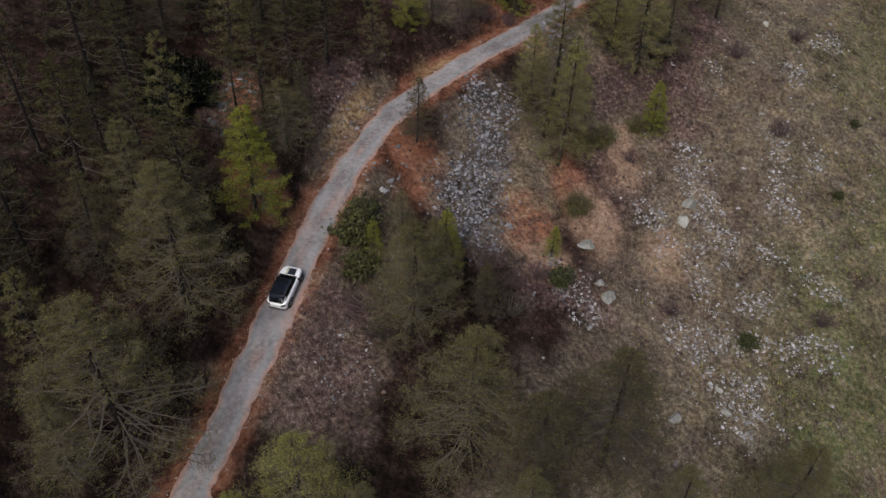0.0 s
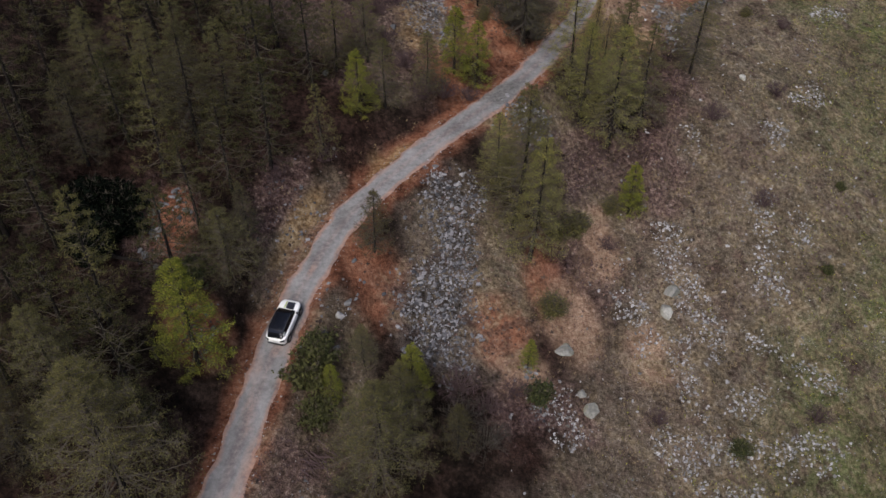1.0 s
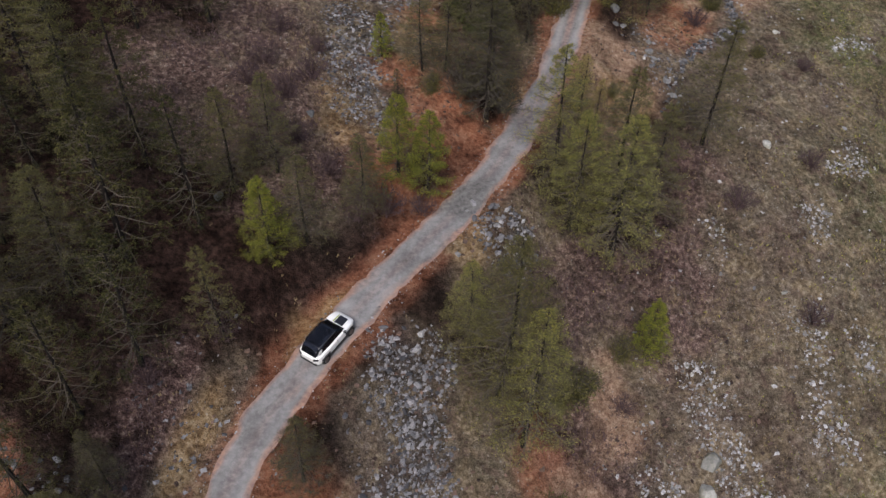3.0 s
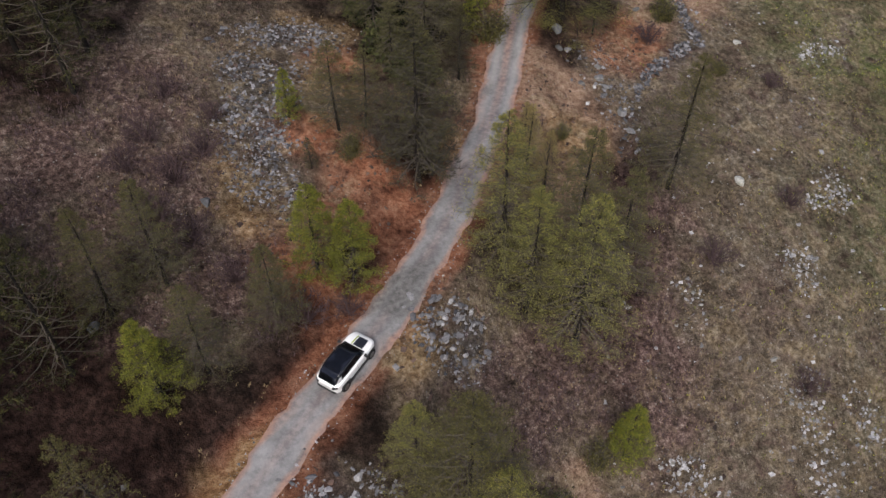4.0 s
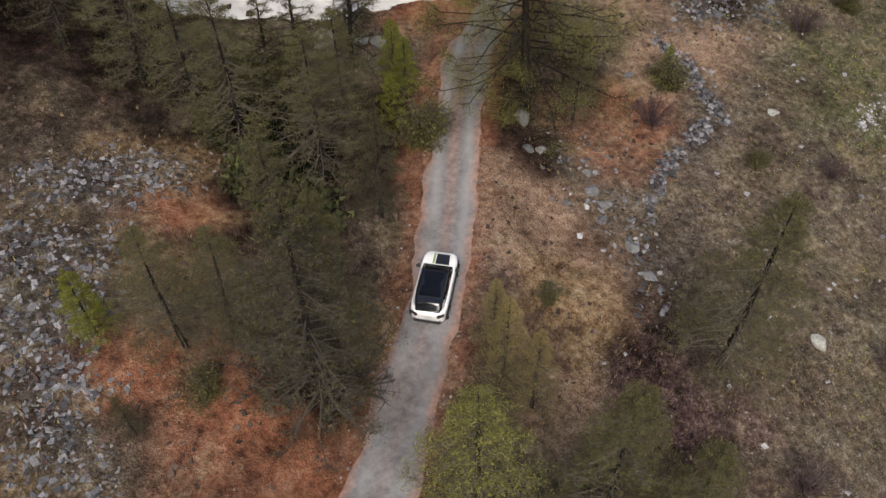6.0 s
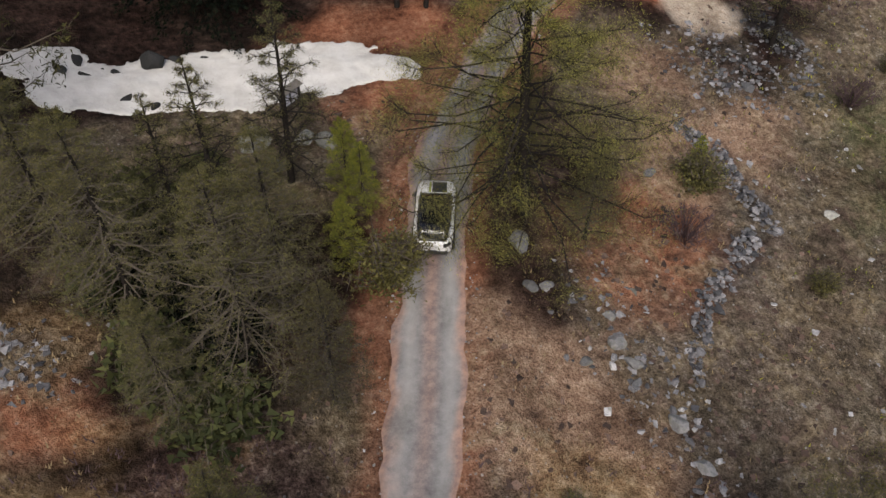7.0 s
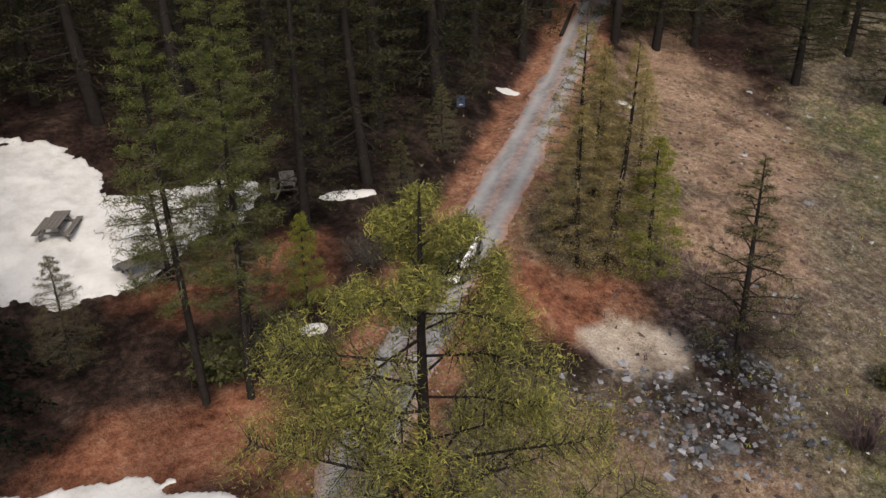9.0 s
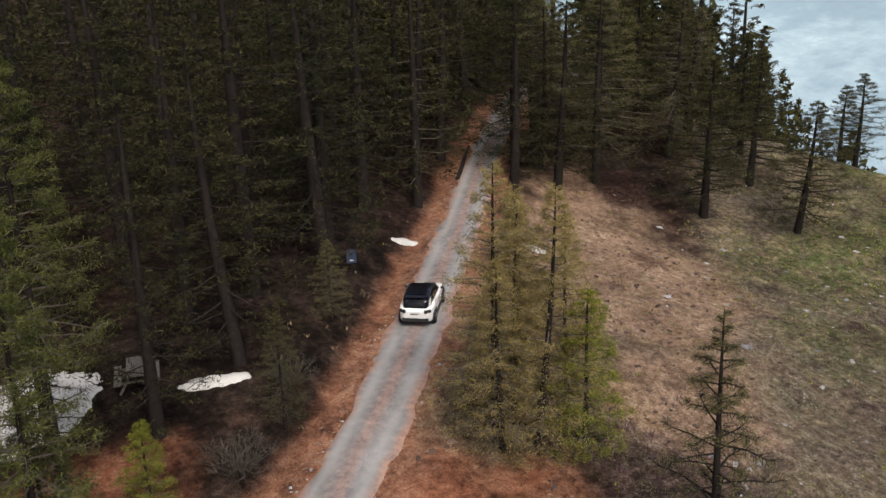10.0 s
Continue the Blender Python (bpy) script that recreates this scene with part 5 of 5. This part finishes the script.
def notice_board(x, y, turn):
    root = tagged(new("notice_board"), "small leaning notice board with pale sheets in dark frame", "sign")
    dark, white = plain("dark_stained_wood", (0.03, 0.025, 0.022), 0.7), plain("pale_notice_sheet", (0.62, 0.6, 0.66), 0.6, 0, 0.1)
    for s in (-1, 1):
        part("post", box(0.08, 0.08, 1.6, pose(s * 0.62, 0, 0.7), 0.006), dark, root)
    part("board", box(1.2, 0.05, 0.75, pose(0, 0, 1.05), 0.006), dark, root)
    for s in (-1, 1):
        part("sheet", box(0.42, 0.012, 0.55, pose(s * 0.27, -0.035, 1.05)), white, root)
    part("roof", box(1.45, 0.42, 0.04, pose(0, 0, 1.53, 12, 0, 0), 0.006), M_PLANK, root)
    root.matrix_world = Matrix.Translation((x, y, gz(x, y))) @ Matrix.Rotation(radians(turn), 4, "Z")


def blue_sign(x, y, turn):
    root = tagged(new("trail_sign"), "small blue panel on a post at the forest edge", "sign")
    part("post", box(0.07, 0.07, 1.3, pose(0, 0, 0.6), 0.006), M_BARK, root)
    part("panel", box(0.5, 0.03, 0.7, pose(0, -0.055, 1.05), 0.004), plain("dull_blue_paint", (0.03, 0.045, 0.085), 0.5), root, "dull blue painted panel")
    part("bar", box(0.2, 0.006, 0.05, pose(0, -0.075, 0.85)), plain("white_print", (0.7, 0.7, 0.7), 0.5), root)
    root.matrix_world = Matrix.Translation((x, y, gz(x, y))) @ Matrix.Rotation(radians(turn), 4, "Z")


def far_mountain():
    """The opposite side of the valley, with the blue haze of distance painted into its colour."""
    ang, rad = np.radians(np.linspace(-40, 80, 110)), np.geomspace(420, 3600, 60)
    A, R = np.meshgrid(ang, rad)
    X, Y = 30 + R * np.cos(A), 100 + R * np.sin(A)
    Z = -78 + (R - 420) * 0.27 + np.minimum(1, (R - 420) / 900) * (90 * fbm(A * 6, R / 500, 300, 4) + 60 * np.abs(fbm(X / 220, Y / 220, 310, 5)))
    m = Nodes("painted_haze_slope", 1.0)
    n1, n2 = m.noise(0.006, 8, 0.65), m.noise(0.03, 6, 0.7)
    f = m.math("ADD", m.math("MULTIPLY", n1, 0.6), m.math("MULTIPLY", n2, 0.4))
    # Pale blues throughout: the valley haze is put into the slope's colour.
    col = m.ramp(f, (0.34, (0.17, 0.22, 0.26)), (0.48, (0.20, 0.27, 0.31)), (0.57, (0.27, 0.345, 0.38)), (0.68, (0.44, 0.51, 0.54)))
    # A weak emission of the same colour brightens the slope as haze would.
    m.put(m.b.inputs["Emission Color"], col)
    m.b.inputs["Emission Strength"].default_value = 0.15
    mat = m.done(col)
    i = np.arange(A.size).reshape(A.shape)
    quads = np.stack([i[:-1, :-1].ravel(), i[:-1, 1:].ravel(), i[1:, 1:].ravel(), i[1:, :-1].ravel()], 1)
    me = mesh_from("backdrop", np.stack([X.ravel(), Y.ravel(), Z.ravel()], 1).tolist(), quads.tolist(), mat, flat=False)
    tagged(new("backdrop", me), "mountainside with snow across the valley, blue haze painted into its colour", "mountain", kind="structure")


build_snow("snow_patch", "long patch of old snow reaching the red track", [(12.0, 115.6, 2.6, 1.9, 0), (10.2, 117.6, 1.8, 1.2, 20), (13.6, 115.2, 2.4, 1.9, 0), (17.5, 115.6, 4.8, 2.5, 0), (22.0, 115.6, 3.8, 2.2, -12), (25.2, 114.9, 2.2, 1.1, -25)], (6, 110), (30, 123), 0.1)
build_snow("snow_patch", "broad snow patch around the picnic tables", [(24.6, 134.2, 3.4, 5.6, 0), (26.2, 130, 4.8, 3.4, 0), (30.6, 130.5, 3.6, 2.3, 12)], (18, 124), (38, 143), 0.1, 95)
build_snow("snow_patch", "snow remnant below the forest", [(10.5, 126.2, 2.6, 1.8, 0), (6.5, 126.5, 3.5, 2.4, 0)], (-1, 120), (17, 133), 0.14, 105)
for bx, by, rx, ry in [(37.8, 128.4, 1.4, 0.3), (32.6, 120.9, 0.6, 0.35), (54.4, 138.0, 0.7, 0.4), (60.9, 133.6, 0.8, 0.5)]:
    build_snow("snow_patch", "small melting remnant of snow", [(bx, by, rx, ry, -15)], (bx - 2.5, by - 2), (bx + 2.5, by + 2), 0.1, 110 + int(bx), 0.2, 3.2)
build_trees()
far_woods()
build_bushes()
build_brushwood()
fallen_log(67.5, 147.9, 7.5, 42, "long dark fallen log along the roadside bank")
fallen_log(-18.7, 53.9, 5.0, 4, "grey dead trunk lying across the dark hollow")
picnic_table(25.3, 131.3, 62, "weathered wooden picnic table standing in the snow")
picnic_table(27.7, 127.2, 12, "grey picnic table at the edge of the snow")
picnic_table(35.4, 129.9, 70, "tilted grey picnic table under the larches")
notice_board(20.3, 112.2, 35)
blue_sign(48.4, 134.7, -30)
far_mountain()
build_stones()
build_clods()
build_grass()


# ---- the car ----
def loft(sections, caps=True):
    """A skin through sections, each a closed ring of as many points."""
    bm = bmesh.new()
    rings = [[bm.verts.new(p) for p in ring] for ring in sections]
    n = len(rings[0])
    for a, b in zip(rings, rings[1:]):
        for k in range(n):
            bm.faces.new((a[k], a[(k + 1) % n], b[(k + 1) % n], b[k]))
    if caps:
        bm.faces.new(rings[0][::-1])
        bm.faces.new(rings[-1])
    bmesh.ops.recalc_face_normals(bm, faces=bm.faces)
    return bm


def ring(x, half, low, high, round_top=0.14, round_low=0.08, tuck=0.04):
    """A rounded body section across the car at x along it."""
    pts = []
    corners = [(half - tuck, low, round_low, -90), (half - 0.02, high, round_top, 0), (-half + 0.02, high, round_top, 90), (-half + tuck, low, round_low, 180)]
    for cx, cz, r, start in corners:
        ox = cx - math.copysign(r, cx)
        oz = cz + r if start in (-90, 180) else cz - r
        for k in range(5):
            a = radians(start + 22.5 * k)
            pts.append((x, ox + r * math.cos(a), oz + r * math.sin(a)))
    return pts


def panel(points, thick):
    """A four-cornered sheet with some thickness, bulging a little."""
    bm = bmesh.new()
    p = [Vector(q) for q in points]
    n = (p[1] - p[0]).cross(p[3] - p[0]).normalized()
    grid, k = [], 6
    for i in range(k + 1):
        for j in range(k + 1):
            u, v = i / k, j / k
            q = (p[0] * (1 - u) + p[1] * u) * (1 - v) + (p[3] * (1 - u) + p[2] * u) * v
            grid.append(bm.verts.new(q + n * thick * (1 - (2 * u - 1) ** 2) * (1 - (2 * v - 1) ** 2)))
    for i in range(k):
        for j in range(k):
            a = i * (k + 1) + j
            bm.faces.new((grid[a], grid[a + 1], grid[a + k + 2], grid[a + k + 1]))
    bmesh.ops.solidify(bm, geom=list(bm.faces), thickness=0.012)
    return bm


def build_car():
    paint = Nodes("white_car_paint", 0.28)
    paint.b.inputs["Coat Weight"].default_value = 0.6
    white = paint.done(paint.ramp(paint.noise(3, 4), (0.3, (0.74, 0.735, 0.72)), (0.7, (0.80, 0.795, 0.785))))
    gloss = Nodes("black_gloss_roof", 0.18)
    gloss.b.inputs["Coat Weight"].default_value = 0.4
    black = gloss.done(gloss.ramp(gloss.noise(4, 3), (0.3, (0.006, 0.006, 0.009)), (0.7, (0.012, 0.012, 0.017))))
    glass = Nodes("tinted_glass", 0.05)
    glass.b.inputs["IOR"].default_value = 1.5
    tint = glass.done((0.008, 0.009, 0.012))
    rubber = plain("tyre_rubber", (0.02, 0.02, 0.02), 0.85)
    trim = plain("black_plastic_cladding", (0.022, 0.022, 0.023), 0.7)
    alloy = plain("dark_alloy", (0.16, 0.16, 0.165), 0.35, 0.9, 0.1)
    lamp_red = plain("red_lamp_glass", (0.10, 0.012, 0.012), 0.25)
    lamp_clear = plain("clear_lamp_glass", (0.35, 0.36, 0.38), 0.15, 0.3)
    plate = plain("plate_white", (0.6, 0.6, 0.58), 0.5)
    dark_bar = plain("plate_print", (0.05, 0.05, 0.06), 0.6)
    root = tagged(new("car"), "white crossover car with black roof and bonnet stripe", "car")
    L = 2.08
    body = [(-L, 0.58, 0.42, 0.86), (-L + 0.06, 0.72, 0.36, 0.97), (-L + 0.25, 0.83, 0.30, 1.02), (-1.4, 0.885, 0.27, 1.03), (-0.6, 0.88, 0.26, 1.01), (0.3, 0.88, 0.26, 0.99), (0.95, 0.885, 0.27, 0.98),
            (1.45, 0.875, 0.29, 0.93), (1.8, 0.79, 0.31, 0.86), (1.99, 0.67, 0.34, 0.76), (L, 0.48, 0.40, 0.66)]
    part("body", loft([ring(*s) for s in body]), white, root, "white painted body", True)
    cabin = [(-1.95, 0.54, 0.93, 1.04), (-1.72, 0.63, 0.93, 1.33), (-1.35, 0.70, 0.93, 1.475), (-0.7, 0.70, 0.93, 1.525), (0.05, 0.69, 0.93, 1.50), (0.25, 0.68, 0.93, 1.455), (0.60, 0.69, 0.93, 1.22), (0.96, 0.70, 0.90, 0.985)]
    part("cabin", loft([[(x, y * (1.06 if z < 1.0 else 1.0 - 0.10 * (z - 1.0)), z) for x, y, z in ring(a, b, c, d, min(0.12, 0.45 * (d - c)), 0.03, 0.0)] for a, b, c, d in cabin]), black, root, "glossy black pillars and roof", True)
    part("roof_panel", panel([(-1.4, -0.5, 1.505), (0.1, -0.48, 1.512), (0.1, 0.48, 1.512), (-1.4, 0.5, 1.505)], 0.03), black, root, "glossy black roof panel", True)
    part("windscreen", panel([(0.14, -0.64, 1.48), (0.93, -0.72, 1.01), (0.93, 0.72, 1.01), (0.14, 0.64, 1.48)], 0.06), tint, root, "dark windscreen", True)
    part("rear_window", panel([(-1.97, -0.58, 1.06), (-1.53, -0.62, 1.465), (-1.53, 0.62, 1.465), (-1.97, 0.58, 1.06)], 0.04), tint, root, "dark rear window", True)
    part("roof_spoiler", box(0.26, 1.08, 0.03, pose(-1.62, 0, 1.478, 0, -4, 0), 0.01), black, root)
    stripe = plain("bonnet_stripe", (0.035, 0.037, 0.05), 0.35)
    part("bonnet_stripe", panel([(0.99, -0.50, 1.008), (1.74, -0.44, 0.90), (1.74, 0.18, 0.90), (0.99, 0.18, 1.008)], 0.02), stripe, root, "dark stripe on the bonnet", True)
    part("pinstripe", panel([(0.99, 0.23, 1.005), (1.76, 0.23, 0.90), (1.76, 0.32, 0.90), (0.99, 0.32, 1.005)], 0.02), plain("lime_stripe", (0.35, 0.42, 0.08), 0.4), root, "narrow lime accent line", True)
    for s in (-1, 1):
        def flank(pts):
            pts = [(x, s * y, z) for x, y, z in pts]
            return pts if s < 0 else pts[::-1]
        part("side_window", panel(flank([(0.02, 0.75, 1.02), (0.80, 0.75, 1.02), (0.27, 0.685, 1.42), (0.0, 0.675, 1.44)]), 0.015), tint, root)
        part("side_window", panel(flank([(-0.98, 0.75, 1.03), (-0.04, 0.75, 1.02), (-0.06, 0.675, 1.445), (-0.98, 0.68, 1.44)]), 0.015), tint, root)
        part("quarter_window", panel(flank([(-1.48, 0.725, 1.1), (-1.04, 0.745, 1.05), (-1.04, 0.68, 1.43), (-1.3, 0.68, 1.40)]), 0.012), tint, root)
        part("rear_pillar", panel(flank([(-1.86, 0.64, 1.02), (-1.5, 0.75, 1.0), (-1.34, 0.70, 1.38), (-1.62, 0.66, 1.33)]), 0.02), white, root, "white rear pillar")
        part("side_cladding", box(3.3, 0.05, 0.20, pose(0, s * 0.885, 0.36), 0.015), trim, root, "black plastic sill")
        part("roof_rail", box(1.5, 0.035, 0.035, pose(-0.6, s * 0.645, 1.535), 0.01), trim, root)
        part("tail_light", box(0.13, 0.36, 0.17, pose(-L + 0.07, s * 0.62, 0.87, 0, 0, -s * 38), 0.03), trim, root, "dark tail light cluster")
        part("tail_lens", box(0.02, 0.16, 0.07, pose(-L + 0.012, s * 0.60, 0.87, 0, 0, -s * 38), 0.005), lamp_red, root)
        part("headlight", box(0.10, 0.34, 0.10, pose(L - 0.12, s * 0.54, 0.70, 0, 0, s * 20), 0.03), lamp_clear, root)
        mirror = part("mirror", box(0.14, 0.20, 0.13, pose(0.68, s * 0.95, 1.06), 0.035), trim, root, "black door mirror")
        part("arm", box(0.06, 0.12, 0.04, pose(0.70, s * 0.86, 1.03)), trim, mirror)
        part("door_seam", box(0.012, 0.012, 0.5, pose(-0.03, s * 0.886, 0.74)), trim, root)
    part("rear_bumper", box(0.14, 1.32, 0.26, pose(-L + 0.03, 0, 0.44), 0.05), trim, root, "black plastic rear bumper")
    part("front_bumper", box(0.14, 1.08, 0.2, pose(L - 0.05, 0, 0.42), 0.05), trim, root)
    number = part("number_plate", box(0.015, 0.52, 0.11, pose(-L - 0.01, 0, 0.79)), plate, root, "plain plate")
    part("bar", box(0.004, 0.36, 0.05, pose(-L - 0.0205, 0, 0.79)), dark_bar, number)
    part("antenna", box(0.16, 0.025, 0.05, pose(-1.25, 0, 1.55, 0, 20, 0), 0.008), black, root)
    wheels = []
    for x in (-1.26, 1.26):
        for s in (-1, 1):
            part("wheel_arch", box(0.86, 0.06, 0.34, pose(x, s * 0.868, 0.50), 0.02), trim, root, "black wheel arch")
            wheel = tagged(new("wheel"), "dark tyre on alloy rim")
            wheel.parent = root
            bm = bmesh.new()
            bmesh.ops.create_cone(bm, cap_ends=True, segments=28, radius1=0.335, radius2=0.335, depth=0.22, matrix=pose(0, 0, 0, 90, 0, 0))
            rim_edges = [e for e in bm.edges if len(e.link_faces) == 2 and any(len(f.verts) > 4 for f in e.link_faces)]
            bmesh.ops.bevel(bm, geom=rim_edges, offset=0.04, segments=3, affect="EDGES")
            part("tyre", bm, rubber, wheel, "", True)
            bm = bmesh.new()
            bmesh.ops.create_cone(bm, cap_ends=True, segments=20, radius1=0.2, radius2=0.2, depth=0.02, matrix=pose(0, s * 0.108, 0, 90, 0, 0))
            for k in range(5):
                box_into(bm, 0.05, 0.03, 0.19, pose(0, s * 0.115, 0) @ pose(0, 0, 0, 0, 72 * k, 0) @ pose(0, 0, 0.1))
            part("rim", bm, alloy, wheel)
            wheels.append((wheel, x * 0.94, s * 0.755))
    for ob in root.children:
        if ob.type == "MESH":
            ob.data.transform(Matrix.Diagonal((0.90, 0.93, 0.95, 1)))
    return root, wheels


CAR, WHEELS = build_car()
CAR_TRACK = [(0.0, -9.15, 41.9), (0.5, -8.1, 46.8), (1.0, -6.85, 51.7), (1.5, -5.4, 56.2), (2.0, -3.6, 60.5), (2.5, -1.6, 64.3), (4.0, 6.7, 74.2), (4.5, 10.2, 77.95),
             (5.0, 13.65, 82.55), (5.5, 16.6, 87.0), (7.0, 24.5, 104.6), (7.5, 27.1, 109.2), (8.0, 31.1, 114.2), (8.5, 35.2, 118.1), (9.0, 39.7, 121.8), (9.5, 44.2, 125.5), (10.0, 48.9, 129.5)]


def motions():
    """The car drives up the road; its wheels roll."""
    run = np.arange(len(ROAD)) * 0.5
    tx = [t for t, _, _ in CAR_TRACK]
    s_at, off_at = [], []
    for _, x, y in CAR_TRACK:
        d = (ROAD[:, 0] - x) ** 2 + (ROAD[:, 1] - y) ** 2
        i = int(d.argmin())
        s_at.append(run[i] + (x - ROAD[i, 0]) * ROAD_T[i, 0] + (y - ROAD[i, 1]) * ROAD_T[i, 1])
        off_at.append((x - ROAD[i, 0]) * ROAD_T[i, 1] - (y - ROAD[i, 1]) * ROAD_T[i, 0])
    way, drift = np.polyfit(tx, s_at, 6), np.polyfit(tx, off_at, 3)

    def at(s, off):
        x, y, z = np.interp(s, run, ROAD[:, 0]), np.interp(s, run, ROAD[:, 1]), np.interp(s, run, ROAD_Z)
        ex, ey = np.interp(s, run, ROAD_T[:, 0]), np.interp(s, run, ROAD_T[:, 1])
        return Vector((x + ey * off, y - ex * off, z + 0.035))

    rows, spins = [], []
    for k in range(0, 301):
        t = k / 30
        s, off = float(np.polyval(way, t)) - 0.33 * math.exp(-((t - 5.55) / 0.4) ** 2), float(np.polyval(drift, t))
        front, back = at(s + 1.3, off), at(s - 1.3, off)
        d = front - back
        rows.append((t, Matrix.Translation((front + back) / 2) @ Euler((0, -math.atan2(d.z, math.hypot(d.x, d.y)), math.atan2(d.y, d.x))).to_matrix().to_4x4()))
        spins.append((t, math.degrees(s / 0.335)))
    walk(CAR, rows[::5] if (len(rows) - 1) % 5 == 0 else rows)
    for wheel, x, y in WHEELS:
        walk(wheel, [(t, pose(x, y, 0.335, 0, a % 360, 0)) for t, a in spins])


motions()
